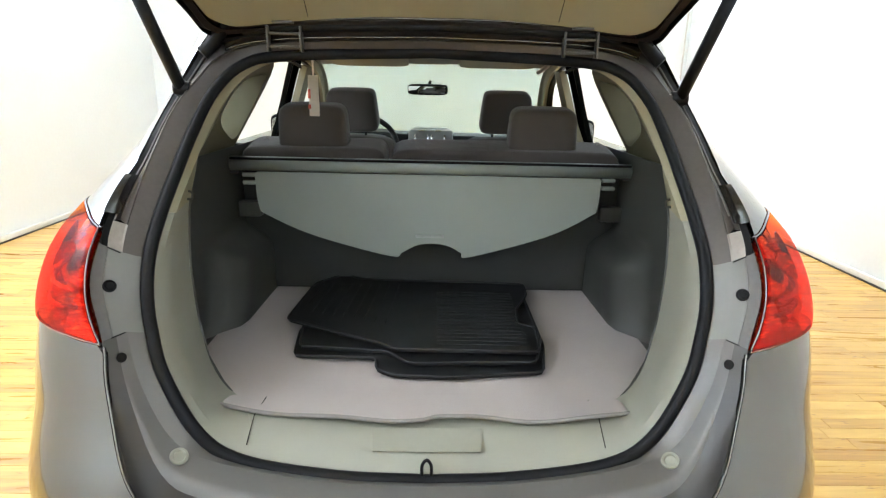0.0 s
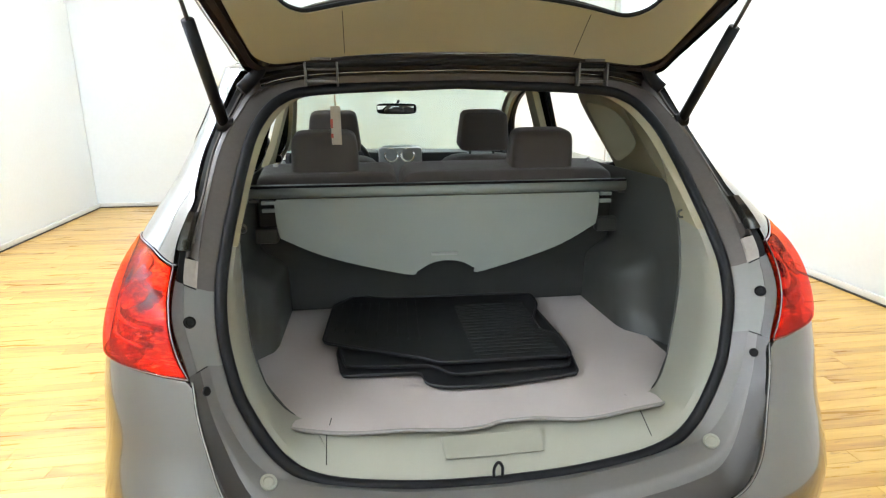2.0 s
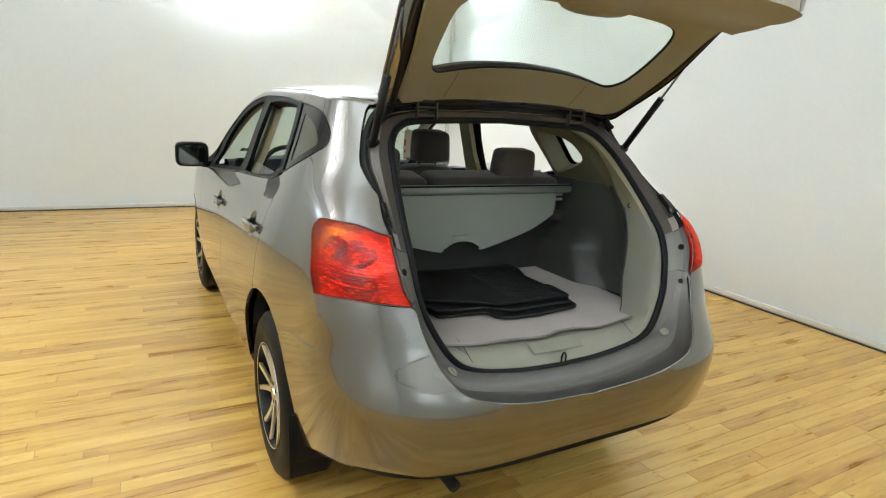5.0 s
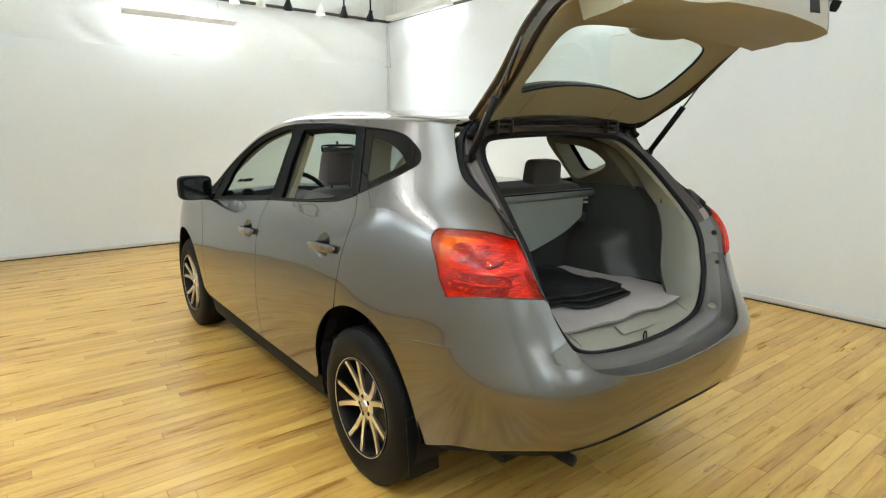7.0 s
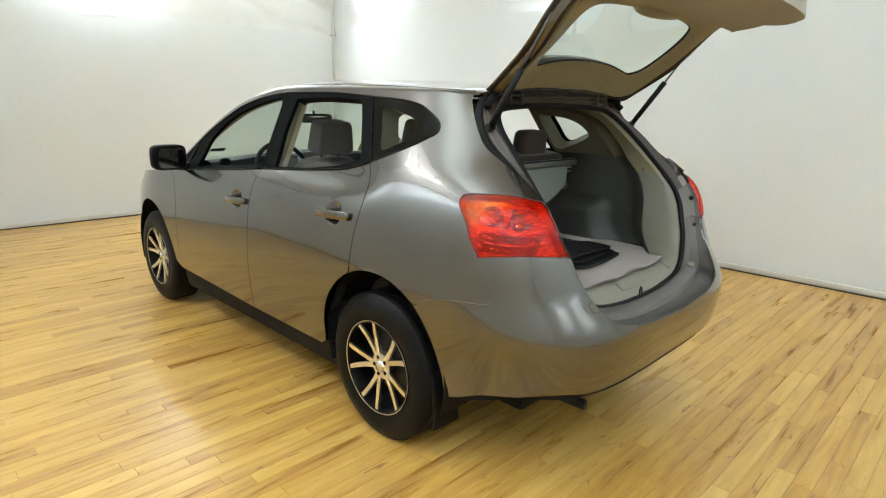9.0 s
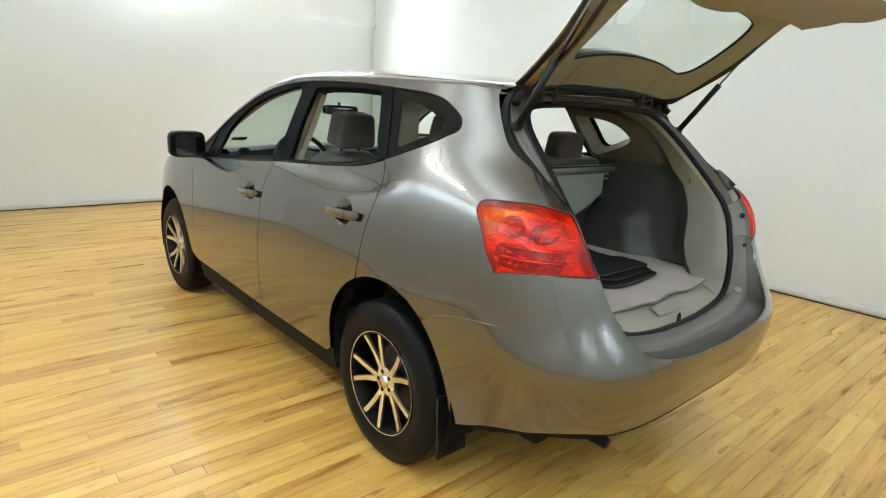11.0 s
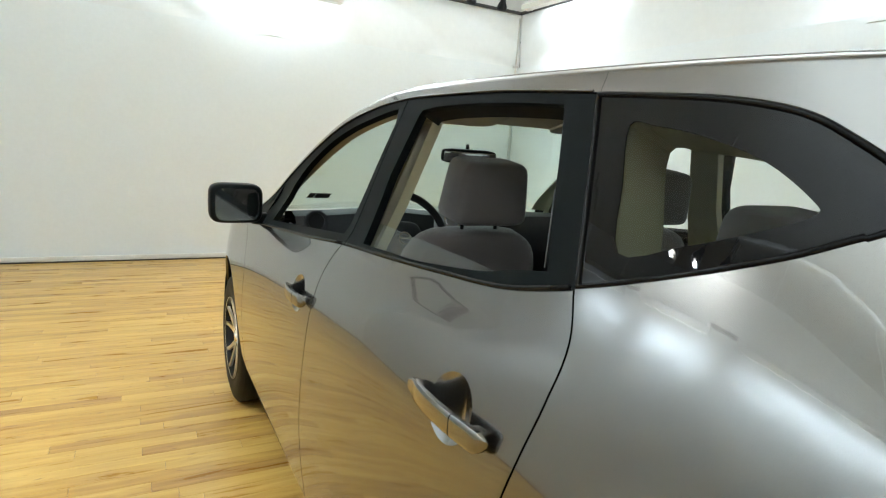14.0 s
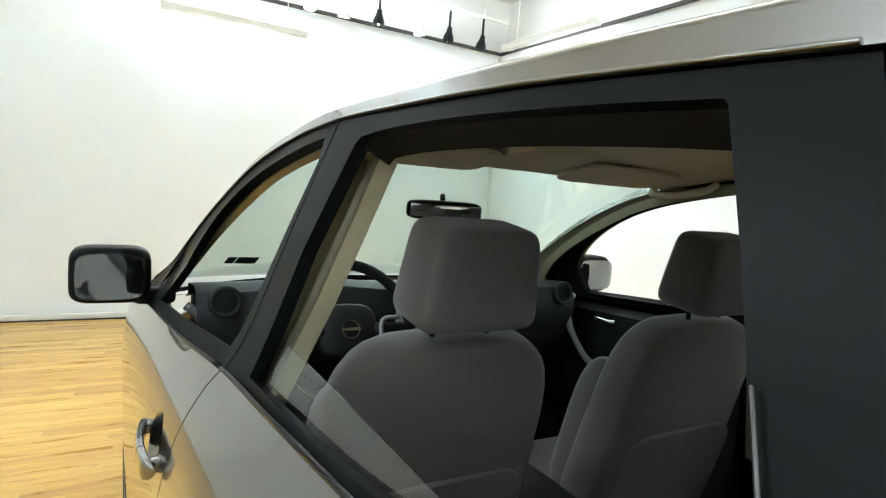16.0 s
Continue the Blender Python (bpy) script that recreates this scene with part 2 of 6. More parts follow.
def prism_material(name, dark, light):
    """Moulded reflector: small flat cells, each its own tone, the pale ones painted glints."""
    m, t, p = nodes_of(name)
    N, L = t.nodes.new, t.links.new
    co, mp, nz, rp = N("ShaderNodeTexCoord"), N("ShaderNodeMapping"), N("ShaderNodeTexVoronoi"), N("ShaderNodeValToRGB")
    mp.inputs["Scale"].default_value = (75, 75, 330)
    nz.inputs["Scale"].default_value, nz.inputs["Randomness"].default_value = 1.0, 0.75
    sp = N("ShaderNodeSeparateColor")
    L(co.outputs["Object"], mp.inputs["Vector"])
    L(mp.outputs[0], nz.inputs["Vector"])
    L(nz.outputs["Color"], sp.inputs[0])
    rp.color_ramp.elements[0].position, rp.color_ramp.elements[0].color = 0.70, (*dark, 1)
    rp.color_ramp.elements[1].position, rp.color_ramp.elements[1].color = 0.99, (*light, 1)
    L(sp.outputs[0], rp.inputs["Fac"])
    L(rp.outputs["Color"], p.inputs["Base Color"])
    bu = N("ShaderNodeBump")
    bu.inputs["Strength"].default_value, bu.inputs["Distance"].default_value = 0.3, 0.002
    L(nz.outputs["Distance"], bu.inputs["Height"])
    L(bu.outputs[0], p.inputs["Normal"])
    p.inputs["Roughness"].default_value, p.inputs["Metallic"].default_value = 0.16, 0.75
    return m


amber = prism_material("amber_reflector", (0.62, 0.40, 0.16), (1.0, 0.92, 0.65))
red_reflector = prism_material("red_reflector", (0.50, 0.17, 0.09), (1.0, 0.85, 0.70))


# ---------------------------------------------------------------- mesh tools
def part(name, bm, material, parent=None, label="", smooth=True, angle=40):
    """Links a bmesh as one mesh object, under a thing or a part if one is given."""
    me = bpy.data.meshes.new(name)
    if smooth:
        lim = radians(angle)
        for f in bm.faces:
            f.smooth = True
        for e in bm.edges:
            if len(e.link_faces) == 2 and e.calc_face_angle(0) > lim:
                e.smooth = False
    bm.to_mesh(me)
    bm.free()
    me.materials.append(material)
    ob = new(name, me)
    if parent is not None:
        ob.parent = parent
    if label:
        ob["label"] = label
    return ob


def thing(name, label, category, at=(0, 0, 0), group="", kind=""):
    ob = new(name)
    ob.location = at
    return tagged(ob, label, category, group, kind)


def add_box(bm, x0, x1, y0, y1, z0, z1, bevel=0.0, m=None):
    r = bmesh.ops.create_cube(bm, size=1.0)
    vs = r["verts"]
    for v in vs:
        v.co = Vector(((x0 + x1) / 2 + v.co.x * (x1 - x0), (y0 + y1) / 2 + v.co.y * (y1 - y0), (z0 + z1) / 2 + v.co.z * (z1 - z0)))
    if bevel:
        es = list({e for v in vs for e in v.link_edges})
        out = bmesh.ops.bevel(bm, geom=es, offset=bevel, segments=2, profile=0.5, affect="EDGES")
        vs = list({v for f in out["faces"] for v in f.verts} | {v for v in vs if v.is_valid})
    if m is not None:
        for v in vs:
            v.co = m @ v.co
    return vs


def box(x0, x1, y0, y1, z0, z1, bevel=0.0, m=None):
    bm = bmesh.new()
    add_box(bm, x0, x1, y0, y1, z0, z1, bevel, m)
    return bm


def add_tube(bm, pts, radius, sides=8, closed=False, caps=True):
    """A round bar along points; the radius may be a list."""
    pts = [Vector(p) for p in pts]
    n = len(pts)
    rings, prev = [], None
    for i, p in enumerate(pts):
        a = pts[(i - 1) % n] if (i or closed) else p
        b = pts[(i + 1) % n] if (i < n - 1 or closed) else p
        d = (b - a).normalized()
        if prev is None:
            up = Vector((0, 0, 1)) if abs(d.z) < 0.9 else Vector((1, 0, 0))
            s = d.cross(up).normalized()
        else:
            s = (prev - d * prev.dot(d)).normalized()
        prev = s
        u = d.cross(s)
        r = radius[i] if isinstance(radius, (list, tuple)) else radius
        rings.append([bm.verts.new(p + (s * math.cos(2 * math.pi * k / sides) + u * math.sin(2 * math.pi * k / sides)) * r) for k in range(sides)])
    for i in range(n if closed else n - 1):
        a, b = rings[i], rings[(i + 1) % n]
        for k in range(sides):
            bm.faces.new((a[k], a[(k + 1) % sides], b[(k + 1) % sides], b[k]))
    if caps and not closed:
        bm.faces.new(rings[0][::-1])
        bm.faces.new(rings[-1])
    return bm


def tube(pts, radius, sides=8, closed=False, caps=True):
    return add_tube(bmesh.new(), pts, radius, sides, closed, caps)


def add_lathe(bm, profile, axis=Matrix(), sides=32, closed=False):
    """Turns (radius, height) pairs round the local z axis."""
    rings = []
    for r, h in profile:
        rings.append([bm.verts.new(axis @ Vector((r * math.cos(2 * math.pi * k / sides), r * math.sin(2 * math.pi * k / sides), h))) for k in range(sides)])
    m = len(rings)
    for i in range(m if closed else m - 1):
        a, b = rings[i], rings[(i + 1) % m]
        for k in range(sides):
            bm.faces.new((a[k], a[(k + 1) % sides], b[(k + 1) % sides], b[k]))
    if not closed:
        if profile[0][0] > 1e-6:
            bm.faces.new(rings[0][::-1])
        if profile[-1][0] > 1e-6:
            bm.faces.new(rings[-1])
    bmesh.ops.remove_doubles(bm, verts=bm.verts, dist=1e-6)
    return bm


def lathe(profile, axis=Matrix(), sides=32, closed=False):
    bm = add_lathe(bmesh.new(), profile, axis, sides, closed)
    bmesh.ops.recalc_face_normals(bm, faces=bm.faces)
    return bm


def loft(loops, closed=False):
    """Skin between loops of equal length."""
    bm = bmesh.new()
    rows = [[bm.verts.new(p) for p in l] for l in loops]
    for a, b in zip(rows, rows[1:]):
        n = len(a)
        for k in range(n if closed else n - 1):
            bm.faces.new((a[k], a[(k + 1) % n], b[(k + 1) % n], b[k]))
    return bm


def thicken(bm, d):
    """Gives a skin thickness, to the side its normals point away from."""
    bmesh.ops.recalc_face_normals(bm, faces=bm.faces)
    bmesh.ops.solidify(bm, geom=list(bm.faces), thickness=d)
    return bm


def smooth_line(pts, k=6, closed=False):
    """Points along a smooth curve through pts (any dimension)."""
    P = [np.array(p, float) for p in pts]
    n = len(P)
    out = []
    for i in range(n if closed else n - 1):
        p1, p2 = P[i], P[(i + 1) % n]
        p0 = P[(i - 1) % n] if (i or closed) else 2 * p1 - p2
        p3 = P[(i + 2) % n] if (i < n - 2 or closed) else 2 * p2 - p1
        for j in range(k):
            t = j / k
            out.append(0.5 * (2 * p1 + (p2 - p0) * t + (2 * p0 - 5 * p1 + 4 * p2 - p3) * t * t + (3 * p1 - p0 - 3 * p2 + p3) * t ** 3))
    if not closed:
        out.append(P[-1])
    return [tuple(float(c) for c in p) for p in out]


def straight(pts, step=0.03):
    out = []
    for a, b in zip(pts, pts[1:]):
        a, b = np.array(a, float), np.array(b, float)
        n = max(1, int(np.linalg.norm(b - a) / step))
        out += [tuple(a + (b - a) * i / n) for i in range(n)]
    return out + [tuple(pts[-1])]


def pillow(w, h, d, e=0.35, nu=20, nv=14, top=1.0):
    """A cushion block: a superellipsoid w x d x h standing on z = 0, its top end wider or narrower by top."""
    bm = bmesh.new()
    def sp(c, p):
        return math.copysign(abs(c) ** p, c)
    rows = []
    for i in range(nv + 1):
        v = -math.pi / 2 + math.pi * i / nv
        row = []
        for k in range(nu):
            u = 2 * math.pi * k / nu
            x, y, z = sp(math.cos(v), e) * sp(math.cos(u), e), sp(math.cos(v), e) * sp(math.sin(u), e), sp(math.sin(v), e)
            f = 1 + (top - 1) * (z + 1) / 2
            row.append(bm.verts.new((x * w / 2 * f, y * d / 2 * f, (z + 1) * h / 2)))
        rows.append(row)
    for a, b in zip(rows, rows[1:]):
        for k in range(nu):
            bm.faces.new((a[k], a[(k + 1) % nu], b[(k + 1) % nu], b[k]))
    bmesh.ops.remove_doubles(bm, verts=bm.verts, dist=1e-5)
    return bm


def moved(bm, m):
    bmesh.ops.transform(bm, matrix=m, verts=bm.verts)
    return bm


def mirrored(bm):
    """The mirror image across the car's middle."""
    for v in bm.verts:
        v.co.x = -v.co.x
    bmesh.ops.reverse_faces(bm, faces=bm.faces)
    return bm


# ---------------------------------------------------------------- room
FRONT, RIGHT, LEFT, BACK, CEIL = 6.5, 3.45, -3.82, -5.6, 4.1


def wavy_wall(a, b, z0, z1, depth, seed, amp=0.012, thick=0.06, ragged=0.0, folds=0.0):
    """A sheet wall from a to b, gently uneven, with thickness behind it."""
    bm = bmesh.new()
    a, b = Vector((*a, 0)), Vector((*b, 0))
    n = Vector(depth).to_3d().normalized()
    L = (b - a).length
    fine_ = 0.05 if folds else 0.16
    nx, nz = max(8, int(L / fine_)), max(4, int((z1 - z0) / fine_))
    rows = []
    for j in range(nz + 1):
        z = z0 + (z1 - z0) * j / nz
        row = []
        for i in range(nx + 1):
            p = a + (b - a) * i / nx
            w = noise.noise(Vector((p.x * 0.9 + seed, p.y * 0.9, z * 0.7))) + 0.4 * noise.noise(Vector((p.x * 3 + seed, p.y * 3, z * 2.2)))
            w -= folds * (1 - abs(noise.noise(Vector((p.x * 0.8 + z * 0.9 + seed, p.y * 0.8, z * 1.6 + seed))))) ** 6
            lift = ragged * noise.noise(Vector((p.x * 2.3, p.y * 2.3, seed))) * (1 - j / nz) ** 3
            row.append(bm.verts.new(p + n * (amp * (w - 1.2)) * -1 + Vector((0, 0, z + lift))))
        rows.append(row)
    for r, s in zip(rows, rows[1:]):
        for i in range(nx):
            bm.faces.new((r[i], r[i + 1], s[i + 1], s[i]))
    back = [bm.verts.new(p + n * thick + Vector((0, 0, z))) for p, z in ((a, z0), (b, z0), (b, z1), (a, z1))]
    bm.faces.new(back)
    bm.faces.new([back[0], back[1]] + rows[0][::-1])
    bm.faces.new([back[3], back[2]] + rows[-1][::-1])
    bm.faces.new([back[0], back[3]] + [r[0] for r in rows[::-1]])
    bm.faces.new([back[1], back[2]] + [r[-1] for r in rows[::-1]])
    bmesh.ops.recalc_face_normals(bm, faces=bm.faces)
    return bm


SEAM = 2.6
walls = {"wall_north": ((LEFT - .05, FRONT), (RIGHT + .05, FRONT), (0, 1)), "wall_east": ((RIGHT, FRONT), (RIGHT, BACK), (1, 0)),
         "wall_south": ((LEFT - .05, BACK), (RIGHT + .05, BACK), (0, -1)), "wall_west": ((LEFT, FRONT), (LEFT, BACK), (-1, 0))}
for i, (nm, (a, b, d)) in enumerate(walls.items()):
    w = thing(nm, "white sheeted studio wall with wrinkled upper sheet", "wall", kind="structure")
    part("lower_sheet", wavy_wall(a, b, 0.0, SEAM, d, i * 7.3), wall_white, w)
    part("upper_sheet", wavy_wall(Vector(a) - Vector(d) * .008, Vector(b) - Vector(d) * .008, SEAM - 0.055, 3.325, d, i * 3.1 + 50, 0.017, 0.06, 0.03, 1.9), upper_white, w)
    k = 0.3
    o = (Vector((*d, 0)) * k).to_2d()
    part("upper_wall", wavy_wall(Vector(a) + o - (Vector(b) - Vector(a)).normalized() * .35, Vector(b) + o + (Vector(b) - Vector(a)).normalized() * .35, 3.22, CEIL, d, i, 0.002), beige_wall, w)
part("ceiling", box(LEFT - 0.5, RIGHT + 0.5, BACK - 0.5, FRONT + 0.5, CEIL, CEIL + 0.1), beige_wall)
tagged(bpy.data.objects["ceiling"], "plain off-white painted ceiling above the studio", "ceiling", kind="structure")
for nm, (a, b, d) in walls.items():
    inn = -Vector((*d, 0))
    pa, pb = Vector((*a, 0)), Vector((*b, 0))
    lo = [min(pa[k], pb[k], (pa + inn * 0.022)[k], (pb + inn * 0.022)[k]) for k in (0, 1)]
    hi = [max(pa[k], pb[k], (pa + inn * 0.022)[k], (pb + inn * 0.022)[k]) for k in (0, 1)]
    tagged(part("baseboard", box(lo[0], hi[0], lo[1], hi[1], 0.012, 0.062, 0.006), trim_white), "low off-white baseboard along the floor", "baseboard", kind="structure")
    lo2 = [lo[k] - (0.01 if hi[k] - lo[k] < 0.1 else 0) for k in (0, 1)]
    hi2 = [hi[k] + (0.01 if hi[k] - lo[k] < 0.1 else 0) for k in (0, 1)]
    tagged(part("trim", box(lo2[0], hi2[0], lo2[1], hi2[1], 0.001, 0.012), trim_dark), "dark strip under the baseboard", "trim", kind="structure")
    tagged(part("trim", box(lo[0], hi[0], lo[1], hi[1], 3.30, 3.34, 0.004), trim_dark), "dark rail along the top of the wall sheets", "trim", kind="structure")

pipe = thing("wall_pipe", "thin grey pipe running up the wall corner", "pipe", (RIGHT - 0.07, FRONT - 0.07, 0))
part("pipe", tube([(0, 0, 0.0), (0, 0, 2.3), (0.004, 0, 3.24)], 0.010, 10), steel, pipe)
part("clip", box(-0.024, 0.03, -0.02, 0.03, 2.585, 2.61, 0.004), steel, pipe)


def fluorescent(at, along, length=1.34):
    """An enamelled batten with one tube and end pieces, lit on its wall side."""
    f = thing("fluorescent_lamp", "off-white enamelled fluorescent batten fixed near the wall", "lamp", group="battens along the walls")
    turn = Matrix.Rotation(math.atan2(along[1], along[0]), 4, "Z")
    f.matrix_world = Matrix.Translation(at) @ turn
    h = length / 2
    bm = bmesh.new()
    prof = [(-0.055, 0.0), (-0.06, 0.05), (-0.03, 0.075), (0.03, 0.075), (0.06, 0.05), (0.055, 0.0)]
    for s in (-h, h):
        for y, z in prof:
            bm.verts.new((s, y, z))
    bm.verts.ensure_lookup_table()
    n = len(prof)
    for i in range(n):
        bm.faces.new((bm.verts[i], bm.verts[(i + 1) % n], bm.verts[n + (i + 1) % n], bm.verts[n + i]))
    bm.faces.new([bm.verts[i] for i in range(n)][::-1])
    bm.faces.new([bm.verts[n + i] for i in range(n)])
    part("housing", bm, lamp_white, f, smooth=False)
    part("tube", tube([(-h + 0.05, 0.085, 0.03), (h - 0.05, 0.085, 0.03)], 0.013, 10), tube_glow, f, "lit glass tube")
    for s in (-1, 1):
        part("tube_holder", box(s * (h - 0.03) - 0.012, s * (h - 0.03) + 0.012, 0.05, 0.105, 0.012, 0.048, 0.004), lamp_white, f)
        part("hanger", tube([(s * h * 0.7, 0, 0.07), (s * h * 0.7, 0, CEIL - at[2] - 0.002)], 0.005, 6), lamp_white, f)
    return f


def spot_lamp(at, tilt, dark, aim, watts):
    s = thing("spot_lamp", "black track spot lamp with a lit bulb" if dark else "white track spot lamp with a lit bulb", "lamp", group="spots on the track")
    s.matrix_world = Matrix.Translation(at)
    mt = black_metal if dark else lamp_white
    part("stem", tube([(0, 0, 0.30), (0, 0, 0.10)], 0.014, 8), mt, s)
    ax = Matrix.Translation((0, 0, 0.07)) @ Matrix.Rotation(radians(tilt), 4, "X") @ Matrix.Translation((0, 0, -0.07))
    part("head", lathe([(0.0, 0.115), (0.028, 0.11), (0.034, 0.06), (0.06, 0.0), (0.066, -0.05), (0.062, -0.052), (0.05, -0.01), (0.0, 0.0)], ax, 20), mt, s)
    beam = bpy.data.lights.new("spot_beam", "SPOT")
    beam.energy, beam.spot_size, beam.spot_blend, beam.shadow_soft_size, beam.color = watts, radians(115), 0.8, 0.02, (0.97, 1.0, 1.02)
    lit = new("spot_beam", beam)
    lit.matrix_world = Matrix.Translation(Vector(at) + Vector((0, 0, -.062))) @ Matrix.Rotation(radians(-38), 4, aim)
    part("bulb", lathe([(0.0, -0.045), (0.020, -0.041), (0.030, -0.024), (0.0, -0.012)], ax, 16), spot_glow, s, "glowing bulb")
    return s


fluorescent((0.10, FRONT - 0.38, 2.93), (1, 0))
fluorescent((RIGHT - 0.28, 5.28, 3.24), (0, -1), 1.5)
# From here on the battens are unseen ones, added to brighten the room.
fluorescent((RIGHT - 0.28, 1.9, 3.05), (0, -1))
fluorescent((RIGHT - 0.28, -1.6, 3.05), (0, -1))
for y in (4.3, 2.5, 0.7, -1.1, -2.9):
    fluorescent((LEFT + 0.32, y, 3.05), (0, 1))
fluorescent((-1.2, BACK + 0.4, 3.05), (-1, 0))
fluorescent((1.2, BACK + 0.4, 3.05), (-1, 0))
tr_ = thing("lamp_track", "white enamelled track for the spot lamps", "track")
part("rail", box(-0.1, 3.25, 6.08, 6.12, 3.565, 3.60, 0.004), lamp_white, tr_)
for x in (0.3, 2.9):
    part("hanger", tube([(x, 6.1, 3.60), (x, 6.1, CEIL - 0.002)], 0.006, 6), lamp_white, tr_)
for x, tilt, dark in ((0.35, 12, True), (0.78, -8, False), (1.15, 10, False), (1.54, 4, True), (2.03, -6, False), (2.42, 8, True), (2.88, 14, True)):
    spot_lamp((x, 6.1, 3.265), tilt, dark, "X", 39.0)

track_w = thing("lamp_track", "white enamelled track for the spot lamps", "track")
part("rail", box(LEFT + .88, LEFT + .92, -3.6, 2.8, 3.565, 3.60, 0.004), lamp_white, track_w)
for y in (-3.2, 2.2):
    part("hanger", tube([(LEFT + .9, y, 3.60), (LEFT + .9, y, CEIL - .002)], .006, 6), lamp_white, track_w)
for k, (y, tilt) in enumerate(((-3.3, 8), (-2.88, -6), (-2.46, 10), (-2.02, 4), (-1.6, -9), (1.65, 6), (2.06, 11), (2.46, -5))):
    spot_lamp((LEFT + .9, y, 3.265), tilt, k % 3 != 1, "Y", 20.0 if y < 0 else 34.0)

LAMP = 10.0
LEFT_GAIN = {4.3: 1.3, 2.5: 1.9, 0.7: 1.7, -1.1: 1.8, -2.9: 3.1}  # strength of the unseen west battens, raised to brighten the car's reflections
for at, d in (((0.10, FRONT - 0.38, 2.90), (0, 1)), ((RIGHT - 0.28, 5.28, 3.21), (1, 0)), ((RIGHT - 0.28, 1.9, 3.02), (1, 0)), ((RIGHT - 0.28, -1.6, 3.02), (1, 0)),
              *(((LEFT + 0.32, y, 3.02), (-1, 0)) for y in (4.3, 2.5, 0.7, -1.1, -2.9)), ((-1.2, BACK + 0.4, 3.02), (0, -1)), ((1.2, BACK + 0.4, 3.02), (0, -1))):
    p = Vector(at) + Vector((*d, 0)) * 0.085
    lamp = area_lamp("batten_light", p, p + Vector((d[0], d[1], -1.0 if d[0] < 0 else -0.35)), 1.3, 0.06, LAMP * (LEFT_GAIN[at[1]] if d[0] < 0 else 0.9 if d[1] < 0 else 0.24 if d[1] > 0 else 0.28))
# bare area lamps without fixtures, added under the ceiling to brighten it
for at, size_, watts in (((LEFT + 1.25, -1.4, 3.38), (.14, 6.0), 108.0), ((RIGHT - .45, .2, 3.38), (.14, 9.0), 92.0), ((0, FRONT - .55, 3.40), (5.0, .14), 62.0), ((0, BACK + .6, 3.38), (5.0, .14), 40.0)):
    data = bpy.data.lights.new("ceiling_fill", "AREA")
    data.shape, data.size, data.size_y, data.energy, data.color = "RECTANGLE", size_[0], size_[1], watts, (0.88, 1.0, 1.10)
    up_ = new("ceiling_fill", data)
    up_.matrix_world = Matrix.Translation(at) @ Matrix.Rotation(math.pi, 4, "X")

# ---------------------------------------------------------------- car: body surface
def tab(pts):
    """A smooth function through (x, value) pairs."""
    xs, ys = [p[0] for p in pts], [p[1] for p in pts]
    n = len(xs)
    m = [(ys[min(i + 1, n - 1)] - ys[max(i - 1, 0)]) / (xs[min(i + 1, n - 1)] - xs[max(i - 1, 0)]) for i in range(n)]

    def f(x):
        if x <= xs[0]:
            return ys[0] + m[0] * (x - xs[0])
        if x >= xs[-1]:
            return ys[-1] + m[-1] * (x - xs[-1])
        i = 0
        while x > xs[i + 1]:
            i += 1
        h = xs[i + 1] - xs[i]
        t = (x - xs[i]) / h
        return (2 * t ** 3 - 3 * t * t + 1) * ys[i] + (t ** 3 - 2 * t * t + t) * h * m[i] + (-2 * t ** 3 + 3 * t * t) * ys[i + 1] + (t ** 3 - t * t) * h * m[i + 1]
    return f


# half widths by height at the doors and at the rear quarter, and the tail and nose on the middle line
WIDE = tab([(.20, .836), (.30, .862), (.45, .886), (.58, .898), (.68, .900), (.80, .895), (.95, .880), (1.05, .855), (1.12, .818), (1.16, .786), (1.20, .765), (1.40, .698), (1.56, .643), (1.66, .608)])
WIDE_Q = tab([(.20, .837), (.30, .863), (.45, .889), (.58, .903), (.68, .904), (.80, .8965), (.95, .880), (1.05, .862), (1.17, .825), (1.30, .765), (1.42, .705), (1.56, .643), (1.66, .608)])
TAIL = tab([(.28, -.875), (.36, -.930), (.48, -.970), (.60, -.988), (.69, -.984), (.76, -.945), (.85, -.885), (.975, -.825), (1.08, -.795), (1.17, -.75), (1.3, -.655), (1.4, -.565), (1.5, -.46), (1.58, -.37), (1.66, -.28)])
SQUARE = tab([(.3, 4.0), (.6, 4.5), (.8, 5.0), (.95, 6.0), (1.1, 6.0), (1.2, 4.6), (1.3, 3.3), (1.4, 3.0), (1.6, 3.0)])
NOSE = tab([(.2, 3.50), (.35, 3.60), (.5, 3.63), (.65, 3.63), (.8, 3.58), (.95, 3.42), (1.1, 3.2)])
Y_F = 2.45


def ease(a, b, x):
    t = min(1.0, max(0.0, (x - a) / (b - a)))
    return t * t * (3 - 2 * t)


def surf(q, z):
    """The car's left outer skin: q runs along the side (metres, 0 at the rear axle), round the corners behind and before it."""
    k = 1 - ease(-.15, .55, q)
    w = (WIDE(z) * (1 - k) + WIDE_Q(z) * k) * (1 - .035 * (1 - ease(-.5, .1, q)))
    if 0 <= q <= Y_F:
        return Vector((-w, q, z))
    if q < 0:
        f, b, n, y0, s = -q / .9, -TAIL(z), SQUARE(z), 0.0, -1
    else:
        f, b, n, y0, s = (q - Y_F) / .9, NOSE(z) - Y_F, 2.7, Y_F, 1
    c, d = abs(math.cos(f)), abs(math.sin(f))
    r = ((c / w) ** n + (d / b) ** n) ** (-1 / n)
    return Vector((-r * math.cos(f), y0 + s * r * math.sin(f), z))


